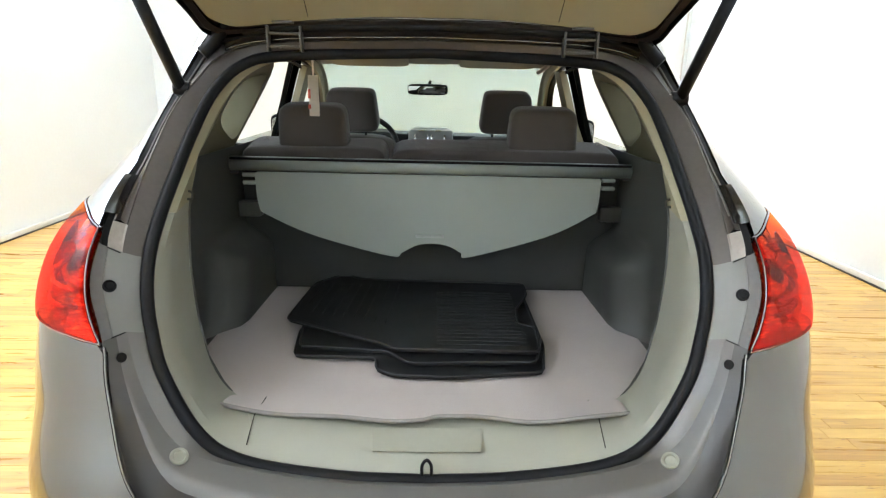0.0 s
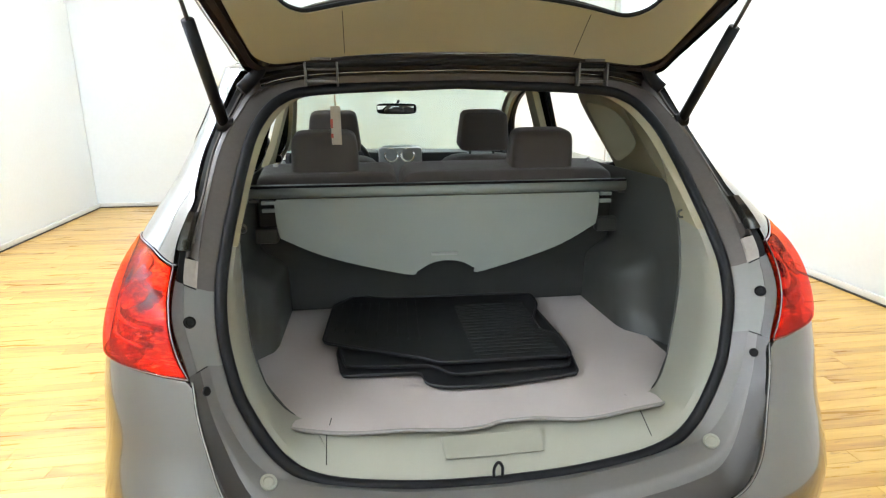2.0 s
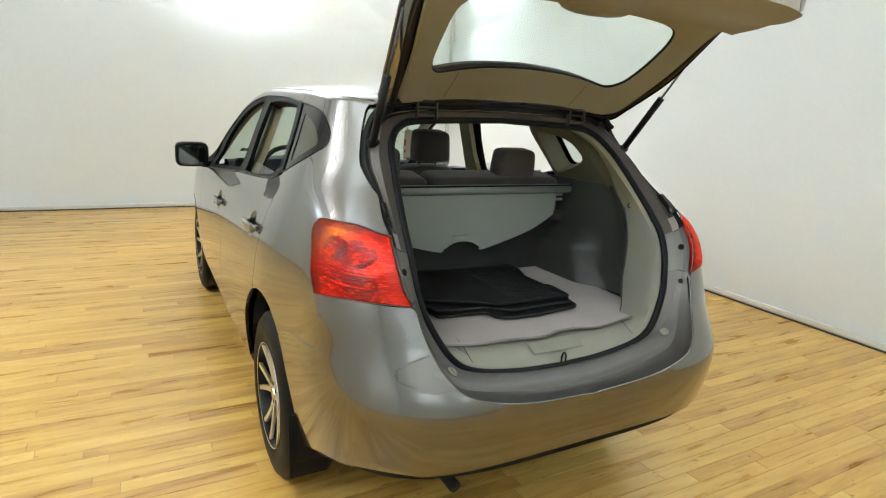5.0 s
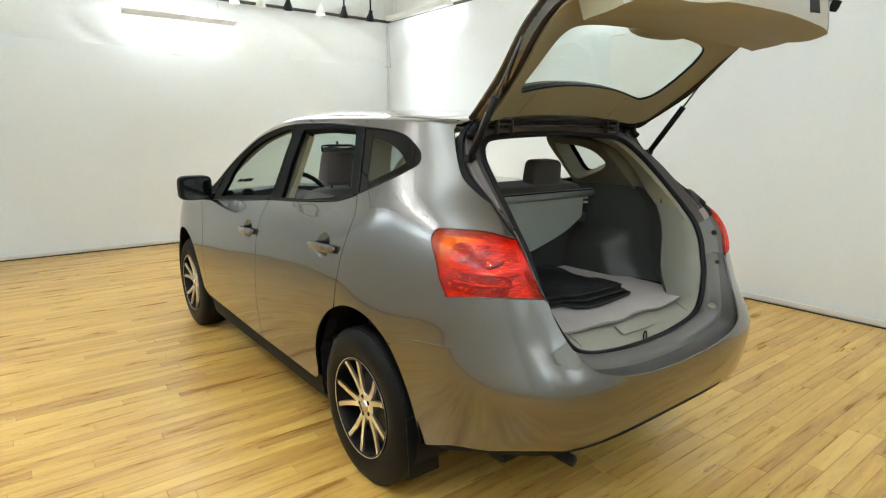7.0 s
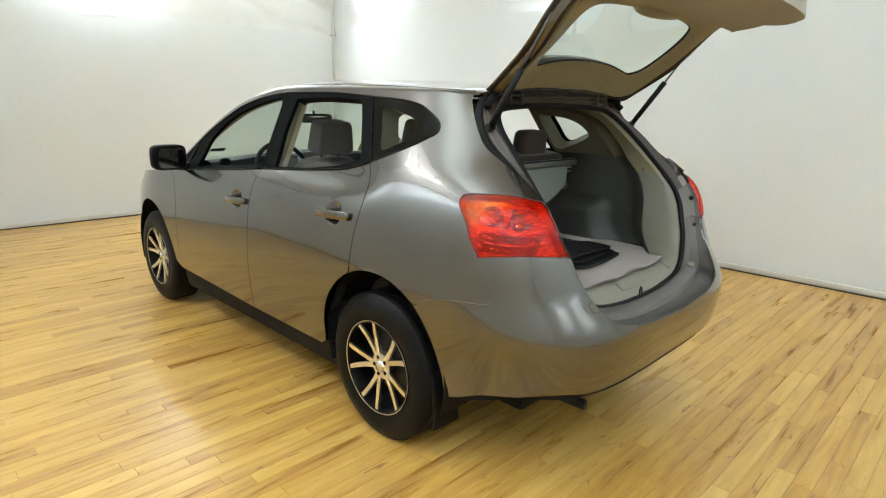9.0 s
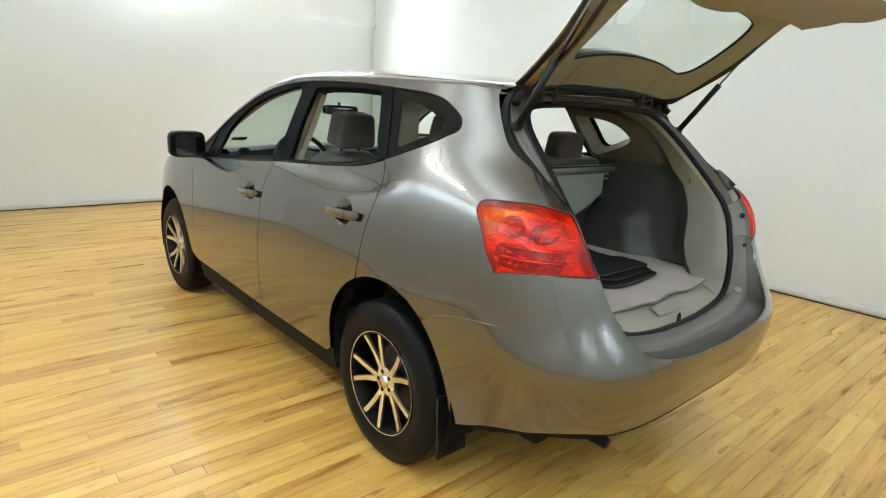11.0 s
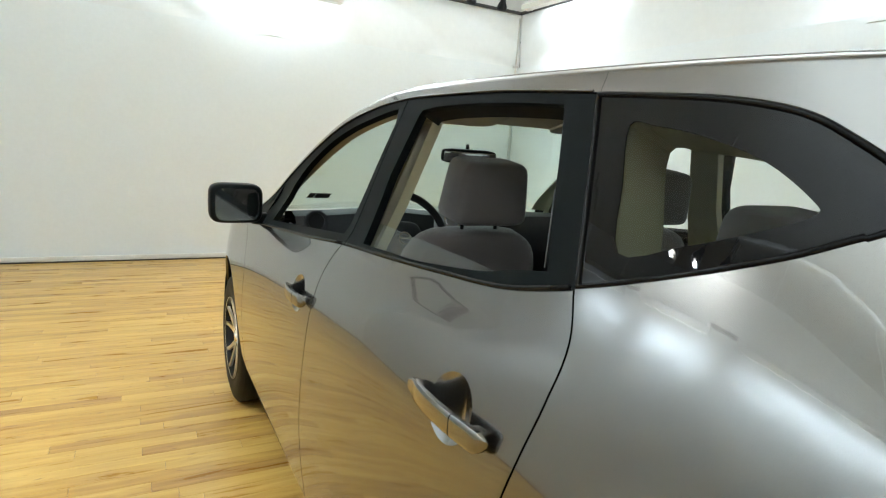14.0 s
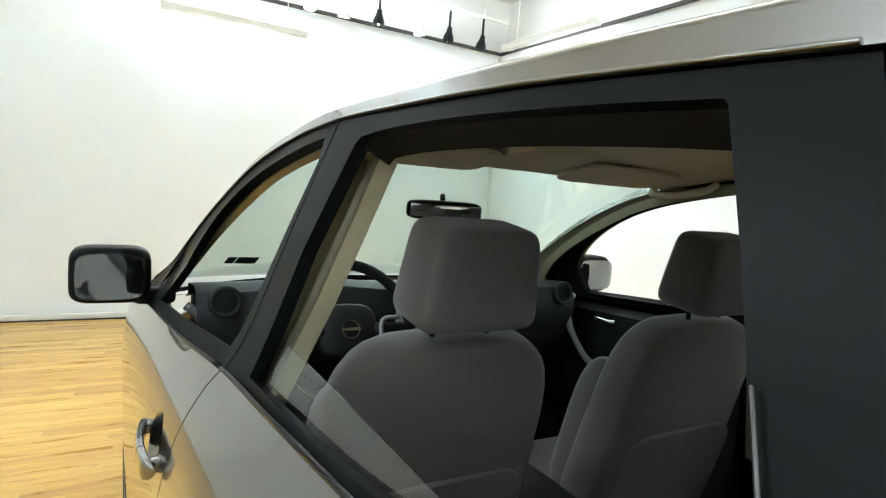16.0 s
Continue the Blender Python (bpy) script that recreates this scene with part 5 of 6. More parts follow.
gate = new("tailgate")
gate.parent = car
gate.matrix_basis = OPEN
dark_inner = plain("dark_paint_inner", (.020, .014, .011), .3, coat=.15, spec=.2)
gate["label"] = "raised tailgate with beige lining and rear window"
part("outer_skin", full(lambda: panel(half_ring(GATE, grown(PANE, .22)), step=.035, off=0, lip=.05)), paint, gate)
part("inner_frame", full(lambda: panel(half_ring(grown(GATE, -.012), grown(PANE, .11)), step=.035, off=-.045, lip=-.02)), dark_inner, gate, "painted inner edge of the tailgate")
part("lining", full(lambda: panel(half_ring(TRIM, grown(PANE, .02)), step=.03, off=-.066, lip=-.010)), beige, gate, "beige moulded lining")
part("rear_window", full(lambda: panel(flat_gate(grown(PANE, .09)) + [(Q_MIN, z) for z in np.linspace(PANE[-1][1], PANE[0][1], 12)[1:-1]], step=.05, off=-.054, lip=0)), clear_glass, gate, "heated rear window glass")
pane_l = [skin(q, z, -.058) for q, z in flat_gate(grown(PANE, .018))]
part("window_border", tube(pane_l + [Vector((-p.x, p.y, p.z)) for p in pane_l[-2:0:-1]], .006, 6, True), rubber, gate, "black glass border")
part("wiper_cover", moved(pillow(.25, .19, .085, .8), Matrix.Translation(skin(q_of_x(-.001, 1.14), 1.14, -.078) - Vector((0, 0, .065)))), beige, gate, "rounded wiper motor cover")
for s in (-1, 1):
    part("bump_stop", lathe([(0, .03), (.012, .028), (.016, .01), (.016, -.01), (0, -.012)], Matrix.Translation((s * .476, -.835, .748)) @ Matrix.Rotation(radians(-80), 4, "X"), 14), rubber, gate)
    part("lining_seam", tube([skin(q_of_x(-.30, z), z, -.0655) if s < 0 else Vector((-skin(q_of_x(-.30, z), z, -.0655).x, *skin(q_of_x(-.30, z), z, -.0655).yz)) for z in np.linspace(1.565, 1.475, 6)], .0012, 5), black_matt, gate)


STEP_LOW = tab([(0, .752), (.2, .757), (.4, .768), (.48, .80), (.545, .855), (.57, .92)])


def gate_step(q, z, off=0.0):
    """The lining keeps its depth to the lower end and turns there into an upright face."""
    low = STEP_LOW(abs(skin(q, z).x))
    fall = .075 * ease(1.03, low + .06, z) * ease(.56, .40, abs(skin(q, z).x))
    return skin(q, z, off - fall + (.100 + fall) * min(1.0, max(0.0, (low + .058 - z) / .046)))


def lining_patch(x0, x1, z0, z1, off, lip):
    """A low moulding on the lining, on the car's right half."""
    return mirrored(panel(tail(straight([(-x0, z0), (-x1, z0), (-x1, z1), (-x0, z1), (-x0, z0)], .02)[:-1]), step=.02, off=off, lip=lip, place=gate_step))


def lining_rows(z_top, z_low, n, back):
    """Stations across the left half of the lining's lower end, the outermost turned back to the frame."""
    rows = []
    for x in np.linspace(-.560, -.0001, 34):
        low = STEP_LOW(-x)
        zs = np.linspace(max(z_top, low + .058) if z_top else low + .058, low + z_low, n)
        if not rows:
            rows.append([skin(q_of_x(float(x), float(z)), float(z), back) for z in zs])
        rows.append([gate_step(q_of_x(float(x), float(z)), float(z), -.128) for z in zs])
    return loft(rows)


part("lining_step", thicken(full(lambda: lining_rows(1.09, .058, 18, -.06)), .003), beige, gate, "raised lower end of the lining")
# Pale grey trim, its colour lightened further for the light on this face.
part("end_panel", thicken(full(lambda: lining_rows(0, .012, 6, -.03)), .003), plain("lit_pale_end_trim", (.42, .40, .34), .5, spot=.05), gate, "pale grey upright end of the lining, light painted in")
part("pull_handle", lining_patch(.185, .275, .774, .806, -.1330, -.01), black_matt, gate, "dark pull handle recess")
part("catch_cup", lining_patch(.375, .425, .791, .822, -.1330, -.01), plain("grey_cup", (.2, .2, .19), .5), gate)
part("latch", box(-.04, .04, -.845, -.80, .725, .755, .008), black_metal, gate)
gate_rim = [flat_gate(grown(GATE, .002)), flat_gate(grown(GATE, -.001)), flat_gate(grown(GATE, -.016)), flat_gate(grown(GATE, -.035))]
both("gate_edge", lambda: thicken(loft([[skin(q, z, o) for q, z in l] for l, o in zip(gate_rim, (-.006, -.03, -.056, -.060))]), .002), dark_inner, gate, "dark glossy painted edge")

# ---------------------------------------------------------------- car: handles, mirrors
def door_handle(y0, y1, z, parent):
    c = (y0 + y1) / 2
    rise = lambda y: z + .012 * (c - y) / (y1 - y0) - .003

    def bar(ya, yb, front):
        """A flat rounded slab standing off the door, thin at its front end."""
        def build():
            bm = bmesh.new()
            L = []
            n, m = 16, 14
            for i in range(n + 1):
                f = i / n
                y = ya + (yb - ya) * f
                g_ = (y - y0) / (y1 - y0)
                end_ = min(1, .35 + 4.5 * (1 - g_)) if front else 1.0
                round_ = (1 - max(0, (f - .8) / .2) ** 2 * .55) if front else math.sqrt(max(.03, 1 - max(0, (.34 - f) / .34) ** 2))
                end_ = end_ if front else round_
                out = .010 + .014 * math.sin(math.pi * min(1, g_ + .12)) ** .6 - .012 * (1 - round_) * (not front)
                h = .0195 * round_
                zz = rise(y)
                b = skin(q_of_y(y, zz), zz, 0)
                for k in range(m):
                    t_ = 2 * math.pi * k / m
                    c_, s_ = math.cos(t_), math.sin(t_)
                    L.append(bm.verts.new((b.x - out - .008 * end_ * math.copysign(abs(c_) ** .5, c_), y, zz + h * math.copysign(abs(s_) ** .7, s_))))
            for i in range(n):
                for k in range(m):
                    bm.faces.new((L[i * m + k], L[i * m + (k + 1) % m], L[(i + 1) * m + (k + 1) % m], L[(i + 1) * m + k]))
            bm.faces.new(L[:m][::-1])
            bm.faces.new(L[-m:])
            bmesh.ops.recalc_face_normals(bm, faces=bm.faces)
            return bm
        return build

    def foot(y):
        def build():
            b = skin(q_of_y(y, rise(y)), rise(y), 0)
            return box(b.x - .012, b.x + .01, y - .014, y + .014, rise(y) - .011, rise(y) + .011, .004)
        return build
    cut = y0 + .30 * (y1 - y0)
    hs = both("door_handle", bar(cut + .0015, y1, True), paint, parent, "body-coloured pull handle")
    both("handle_end", bar(y0, cut - .0015, False), paint, hs)
    both("handle_foot", foot(y0 + .035), paint, hs)
    both("handle_foot", foot(y1 - .022), paint, hs)

    def cup():
        bm = bmesh.new()
        rows = []
        for i in range(6):
            f = i / 5
            rows.append([bm.verts.new(skin(q_of_y(c + .0665 * f * math.cos(a), z + .0565 * f * math.sin(a)), z + .0565 * f * math.sin(a), .0003 - .017 * (1 - f ** 2))) for a in np.linspace(0, 2 * math.pi, 26, endpoint=False)])
        for p, q in zip(rows, rows[1:]):
            for k in range(26):
                bm.faces.new((p[k], p[(k + 1) % 26], q[(k + 1) % 26], q[k]))
        bmesh.ops.remove_doubles(bm, verts=bm.verts, dist=1e-5)
        bmesh.ops.recalc_face_normals(bm, faces=bm.faces)
        return bm
    both("handle_cup", cup, paint, hs, "dished recess behind the handle")


door_handle(*R_HANDLE, rear_doors)
door_handle(*F_HANDLE, front_doors)


def mirror_shell():
    bm = pillow(.212, .165, .125, .42, 22, 16)
    return moved(bm, Matrix.Translation((-.945, 2.065, 1.070)))


def mirror_face():
    bm = bmesh.new()
    vs = [bm.verts.new((x * .088, 0, z * .066)) for x, z in [(math.copysign(abs(math.cos(a)) ** .4, math.cos(a)), math.copysign(abs(math.sin(a)) ** .4, math.sin(a))) for a in np.linspace(0, 2 * math.pi, 32, endpoint=False)]]
    bm.faces.new(vs)
    bmesh.ops.solidify(bm, geom=list(bm.faces), thickness=.003)
    return moved(bm, Matrix.Translation((-.945, 1.999, 1.152)) @ Matrix.Rotation(radians(6), 4, "Z"))


mirrors = both("door_mirror", mirror_shell, black_trim, car, "black door mirror")
both("mirror_glass", mirror_face, mirror_glass, mirrors, "mirror glass")
both("mirror_arm", lambda: moved(pillow(.12, .05, .07, .5), Matrix.Translation((-.83, 2.06, 1.062))), black_trim, mirrors)
both("mirror_base", lambda: panel(side([(2.06, 1.08), (2.25, 1.062), (2.22, 1.10), (2.10, 1.20), (2.03, 1.24), (2.05, 1.12)]), step=.03, off=-.003, lip=.02), black_trim, car, "black corner panel behind the mirror")

# ---------------------------------------------------------------- car: load space
part("load_floor", box(-.62, .62, -.66, .26, .70, .766, .004), side_trim, car)


def cargo_carpet():
    bm = bmesh.new()
    rows = []
    nx, ny = 44, 26
    for j in range(ny + 1):
        f = j / ny
        row = []
        for i in range(nx + 1):
            u = -1 + 2 * i / nx
            front = -.730 + .018 * u * u + .03 * abs(u) ** 7 + .006 * math.sin(u * 7 + .6)
            y = front + (.235 - front) * f
            w = .462 + .118 * ease(-.72, -.46, y) - .05 * ease(-.1, .1, y)
            z = .776 + .004 * noise.noise(Vector((u * 2.5, y * 3, 3))) + (.004 * (1 + math.sin(u * 11)) * (1 - f) ** 10) + .010 * math.exp(-((u - .02) / .02) ** 2) * (1 - f) ** 14
            row.append(bm.verts.new((u * w + .016 * ease(-.5, -.66, y), y, z)))
        rows.append(row)
    for a, b in zip(rows, rows[1:]):
        for i in range(nx):
            bm.faces.new((a[i], a[i + 1], b[i + 1], b[i]))
    bmesh.ops.recalc_face_normals(bm, faces=bm.faces)
    if sum(f.normal.z for f in bm.faces) < 0:
        bmesh.ops.reverse_faces(bm, faces=bm.faces)
    edge = [v.co.copy() for v in rows[0]]
    bmesh.ops.solidify(bm, geom=list(bm.faces), thickness=.006)
    return bm, edge


cc = thing("cargo_carpet", "grey pile cargo carpet with a wavy bound edge", "carpet")
bm, edge = cargo_carpet()
part("carpet_sheet", bm, carpet, cc)
part("binding", tube([p + Vector((0, -.001, -.001)) for p in edge], .0045, 6), plain("grey_binding", (.20, .185, .17), .8), cc, "stitched edge binding")


def side_lining():
    """Load space side: a rounded bulge beside the opening, then the wheelhouse box below a sloping ledge."""
    rows = []
    for t_ in np.linspace(0, 1, 22):
        row = []
        for z in np.linspace(1.25, .772, 26):
            i = min(range(5 * K, 12 * K), key=lambda n: abs(E[n].z - z))
            e = E[i]
            y = e.y + (.23 - e.y) * t_
            x = -.622
            box_in = .085 * ease(.30, .46, t_) * ease(1.02, .93, z)
            x = x + box_in + .02 * t_
            x = e.x + (x - e.x) * ease(0, .14, t_)
            row.append(Vector((x, y, z)))
        rows.append(row)
    bm = loft(rows)
    bmesh.ops.recalc_face_normals(bm, faces=bm.faces)
    bmesh.ops.solidify(bm, geom=list(bm.faces), thickness=.004)
    return bm


both("side_lining", side_lining, side_trim, car, "dark grey load space lining")
both("lining_hook", lambda: tube(smooth_line([(-.548, -.50, 1.206), (-.535, -.503, 1.204), (-.531, -.505, 1.197), (-.535, -.505, 1.189), (-.550, -.503, 1.188)], 4), .0028, 8), side_trim, car)
both("tie_down", lambda: tube(smooth_line([(-.555, .02, .782), (-.545, .02, .83), (-.55, .03, .86)], 4), .006, 6), chrome, car)
both("quarter_lining", lambda: panel(side(smooth_line([(.115, 1.248), (.17, 1.37), (.255, 1.535), (.10, 1.54), (-.12, 1.52), (-.23, 1.45), (-.30, 1.36), (-.345, 1.285), (-.36, 1.248)], 4)), [side(smooth_line([(0.112, 1.315), (0.006, 1.344), (-0.09, 1.378), (-0.142, 1.402), (-0.15, 1.426), (-0.098, 1.464), (-0.042, 1.484), (0.038, 1.5), (0.136, 1.506), (0.202, 1.502), (0.157, 1.39)], 4, True))], step=.04, off=-.124, lip=-.104), shaded_beige, car, "beige rear pillar lining, shade in its colour")
# Black sheet added so the lining's back stays dark behind the glass.
both("lining_dark_sheet", lambda: panel(side(smooth_line([(.10, 1.20), (.17, 1.37), (.255, 1.535), (.10, 1.54), (-.12, 1.52), (-.23, 1.45), (-.30, 1.36), (-.36, 1.26), (-.38, 1.20)], 4)), [side(smooth_line([(0.112, 1.315), (0.006, 1.344), (-0.09, 1.378), (-0.142, 1.402), (-0.15, 1.426), (-0.098, 1.464), (-0.042, 1.484), (0.038, 1.5), (0.136, 1.506), (0.202, 1.502), (0.157, 1.39)], 4, True))], step=.04, off=-.060, lip=0), black_matt, car)
both("pillar_lining", lambda: panel(side([(1.15, .70), (1.0, .70), (.995, 1.15), (.985, 1.30), (.955, 1.53), (1.075, 1.535), (1.12, 1.25)]), step=.05, off=-.085, lip=-.03), beige, car, "beige centre pillar lining")
both("a_pillar_lining", lambda: panel(side(cant_between(1.12, 2.2, -.006) + shift(cant_between(2.16, 1.10, -.034), -.01)), step=.05, off=-.055, lip=-.02), beige, car, "beige windscreen pillar lining")
both("pillar_cover", lambda: thicken(loft([[over(x_, a_) + Vector((.034, -.012, -.030)) for a_ in (0, 5, 10, 15, 18)] for x_ in np.linspace(1.30, 2.16, 14)]), .003), beige, car, "beige inner cover of the windscreen pillar")
WIN_TOP = [(y, z) for y, z in R_WIN if z > 1.5]


def header_trim():
    bm = loft([[skin(*side([p])[0], -.02) + Vector((d, 0, -d * .5 + .004)) for p in WIN_TOP] for d in (0, .015, .03, .042)])
    return thicken(bm, .004)


both("header_trim", header_trim, black_matt, rear_doors, "dark seal along the door top")
both("door_lining", lambda: panel(side(shift(belt_between(1.06, .30), 0, -.012) + straight([(.30, .62), (.45, .42), (1.08, .42)])), step=.06, off=-.085, lip=-.05), dash_dark, rear_doors, "dark inner door lining")
fd = both("door_lining", lambda: panel(side(shift(belt_between(2.18, 1.16), 0, -.012) + straight([(1.16, .37), (2.15, .37)])), step=.06, off=-.085, lip=-.05), dash_dark, front_doors, "dark inner door lining")
both("inner_handle", lambda: tube(smooth_line([(-.742, 1.78, 1.02), (-.728, 1.76, 1.018), (-.728, 1.70, 1.018), (-.742, 1.68, 1.02)], 4), .007, 8), chrome, fd, "chrome inner door handle")
both("grab_bar", lambda: tube(smooth_line([(-.755, 1.93, 1.08), (-.715, 1.92, 1.04), (-.700, 1.87, .95), (-.715, 1.80, .86), (-.75, 1.77, .82)], 4), .014, 8), dash_grey, fd, "silver grab bar")

# load cover, standing behind the seat back
lc = thing("load_cover", "grey roller load cover hanging behind the rear seat", "load cover")
part("roller", tube([(-.605, -.035, 1.205), (.605, -.035, 1.200)], .022, 16), cover_grey, lc)
part("roller_edge", tube([(-.60, -.056, 1.222), (.60, -.056, 1.218)], .004, 6), black_matt, lc)
COVER = smooth_line([(-.525, 1.182), (-.532, 1.165), (-.526, 1.075), (-.500, 1.048), (-.36, .985), (-.128, .922), (-.09, .934), (-.045, .958), (.005, .965), (.055, .957), (.095, .935), (.122, .922), (.36, .992), (.49, 1.060), (.511, 1.085), (.515, 1.165), (.510, 1.178)], 5)
part("panel", panel(tidy(COVER), step=.05, off=.004, lip=.008, place=lambda x, z, off=0.0: Vector((x, -.045 + .02 * (1.18 - z) - off, z))), cover_grey, lc)
part("grip", box(-.048, .040, -.052, -.043, .984, .994, .003), plain("pale_grey_grip", (.30, .31, .30), .5), lc, "moulded pull grip")
for s in (-1, 1):
    for z in (1.172, 1.148):
        part("end_lug", box(s * .545 - .02 - .006, s * .545 + .02 - .006, -.05, -.035, z - .006, z + .006, .003), cover_grey, lc)
    for z in (1.196, 1.178):
        part("end_guide", box(s * .61 - .03, s * .61 + .03, -.045, -.02, z - .005, z + .005, .002), side_trim, lc)
    part("bracket", box(s * .575 - .04, s * .575 + .04, .0, .04, 1.03, 1.08, .01), side_trim, lc)


# ---------------------------------------------------------------- car: seats and cabin
def cushion(name, w, h, d, m, material, parent, e=.38, top=1.0, label=""):
    return part(name, moved(pillow(w, h, d, e, 24, 16, top), m), material, parent, label)


def front_seat(x):
    s = new("front_seat")
    s.parent = car
    s["label"] = "grey-brown cloth front seat"
    lean = Matrix.Rotation(radians(15), 4, "X")
    base = Matrix.Translation((x, 1.22, .555))
    br = cushion("backrest", .53, .665, .15, base @ lean, seat_cloth, s, .45, .9)
    cushion("side_bolster", .09, .46, .15, base @ lean @ Matrix.Translation((-.19, .055, .06)), seat_cloth, br, .6)
    cushion("side_bolster", .09, .46, .15, base @ lean @ Matrix.Translation((.19, .055, .06)), seat_cloth, br, .6)
    cushion("back_pocket", .40, .32, .02, base @ lean @ Matrix.Translation((0, -.078, .06)), seat_cloth, br, .3)
    cushion("seat", .50, .16, .52, Matrix.Translation((x, 1.40, .48)), seat_cloth, s, .45)
    hr = cushion("headrest", .258, .190, .15, Matrix.Translation((x, 1.028, 1.226)) @ Matrix.Rotation(radians(8), 4, "X"), seat_cloth, s, .27, .84, "cloth headrest")
    for o in (-.06, .06):
        part("headrest_post", tube([(x + o, 1.035, 1.20), (x + o, 1.03, 1.26)], .006, 8), black_metal, s)
    return s


front_seat(-.382)
front_seat(.345)
rs = new("rear_seat")
rs.parent = car
rs["label"] = "grey-brown cloth rear bench with headrests"
for x0, x1 in ((-.60, -.145), (-.135, .60)):
    w, cx = x1 - x0, (x0 + x1) / 2
    cushion("backrest", w, .60, .16, Matrix.Translation((cx, .20, .665)) @ Matrix.Rotation(radians(9), 4, "X"), seat_cloth, rs, .13)
part("seat_back_board", box(-.60, .60, .055, .085, .775, 1.205, .012, Matrix.Translation((0, .07, .78)) @ Matrix.Rotation(radians(3), 4, "X") @ Matrix.Translation((0, -.07, -.78))), dark_carpet, rs, "dark carpeted seat back, shadow in its colour")
for cx, w in ((-.378, .225), (.352, .225)):
    cushion("headrest", w, .165, .11, Matrix.Translation((cx, .115, 1.216)) @ Matrix.Rotation(radians(6), 4, "X"), seat_cloth, rs, .34, .92, "cloth headrest")
cushion("bench", 1.22, .17, .52, Matrix.Translation((-.01, .47, .49)), seat_cloth, rs, .3)
for s in (-1, 1):
    part("lock_button", lathe([(0, .02), (.008, .018), (.010, 0), (.005, -.03), (0, -.03)], Matrix.Translation((s * .545, .14, 1.252)), 12), dash_grey, rs)
for x_, w_ in ((-.612, .030), (-.578, .070)):
    tag = Matrix(((1, 0, .8, x_), (0, 1, 0, 2.195), (0, 0, 1, 1.166), (0, 0, 0, 1)))
    part("windscreen_tag", box(0, w_, -.003, .003, 0, .022, .001, tag), black_matt, car, "dark sticker low on the windscreen")
part("cabin_floor", box(-.77, .77, .22, 2.3, .34, .40, .005), dash_dark, car)
both("inner_sill", lambda: box(-.80, -.70, .35, 2.25, .335, .56, .01), dash_dark, car)
part("centre_console", box(-.11, .11, 1.0, 1.95, .40, .72, .03), dash_dark, car)

prof = [(2.36, 1.075), (2.20, 1.10), (2.0, 1.135), (1.86, 1.15), (1.80, 1.135), (1.775, 1.09), (1.77, 1.0), (1.80, .90), (1.90, .78), (2.1, .60), (2.36, .60)]
rows = []
for x in np.linspace(-.73, .73, 25):
    k = abs(x / .73)
    rows.append([Vector((x, y + .12 * k ** 2 * ease(2.25, 1.95, y) - .17 * k ** 3 * ease(2.0, 2.36, y), z - .02 * k ** 3 + .018 * math.exp(-((x + .36) / .16) ** 2) * ease(2.1, 1.85, y))) for y, z in prof])
bm = loft(rows)
bmesh.ops.recalc_face_normals(bm, faces=bm.faces)
db = part("dashboard", bm, dash_dark, car, "dark moulded dashboard")
part("centre_panel", box(-.15, .12, 1.750, 1.80, .80, 1.176, .02), dash_grey, db, "silver grey centre panel")
part("display", box(-.12, .09, 1.775, 1.82, 1.160, 1.186, .006), plain("display_screen", (.30, .34, .34), .2), db, "small display")
for x in (-.072, .030, -.66, .62):
    ax = Matrix.Translation((x, 1.752 if abs(x) < .3 else 1.845, 1.126 if abs(x) < .3 else 1.105)) @ Matrix.Rotation(radians(80), 4, "X")
    part("air_vent", lathe([(.040, .006), (.046, .004), (.048, -.01), (.034, -.01), (.034, .003)], ax, 28, True), chrome if abs(x) < .3 else dash_dark, db, "round air vent with a bright ring")
    part("vent_core", lathe([(0, -.004), (.036, -.004), (.036, -.012), (0, -.012)], ax, 20), black_matt, db)
st = new("steering_wheel")
st.parent = car
st["label"] = "dark three-spoke steering wheel"
ax = Matrix.Translation((-.39, 1.57, 1.075)) @ Matrix.Rotation(radians(66), 4, "X")
part("ring", tube([ax @ Vector((.185 * math.cos(a), .185 * math.sin(a), 0)) for a in np.linspace(0, 2 * math.pi, 40, endpoint=False)], .0155, 10, True), dash_dark, st)
part("hub", moved(pillow(.17, .06, .15, .6), ax @ Matrix.Translation((0, 0, -.045))), dash_dark, st)
for a in (0, 180, 270):
    c, d = math.cos(radians(a)), math.sin(radians(a))
    part("spoke", tube([ax @ Vector((.06 * c, .06 * d, -.012)), ax @ Vector((.18 * c, .18 * d, 0))], [.022, .014], 8), dash_dark, st)
part("emblem", lathe([(.022, .018), (.026, .018), (.026, .012), (.022, .012)], ax, 24, True), chrome, st, "plain bright ring emblem")
part("emblem_bar", box(-.028, .028, -.005, .005, .014, .019, .002, ax), chrome, st)
part("spoke_trim", tube(smooth_line([tuple(ax @ Vector((.15, .03, .006))), tuple(ax @ Vector((.095, .02, .012))), tuple(ax @ Vector((.085, -.06, .012))), tuple(ax @ Vector((.05, -.10, .006)))], 4), .006, 8), dash_grey, st, "silver trim of the spoke")
part("column", tube([(-.39, 1.61, 1.05), (-.39, 1.87, .96)], .04, 12), dash_dark, st)
MIRROR_POSE = Matrix.Translation((-.035, 1.72, 1.377)) @ Matrix.Rotation(radians(-17), 4, "Z") @ Matrix.Rotation(radians(7), 4, "X")
rv = part("interior_mirror", moved(pillow(.245, .062, .035, .4), MIRROR_POSE), black_trim, car, "black interior mirror")
part("mirror_face", box(-.112, .112, -.021, -.0185, .010, .052, .001, MIRROR_POSE), mirror_glass, rv)
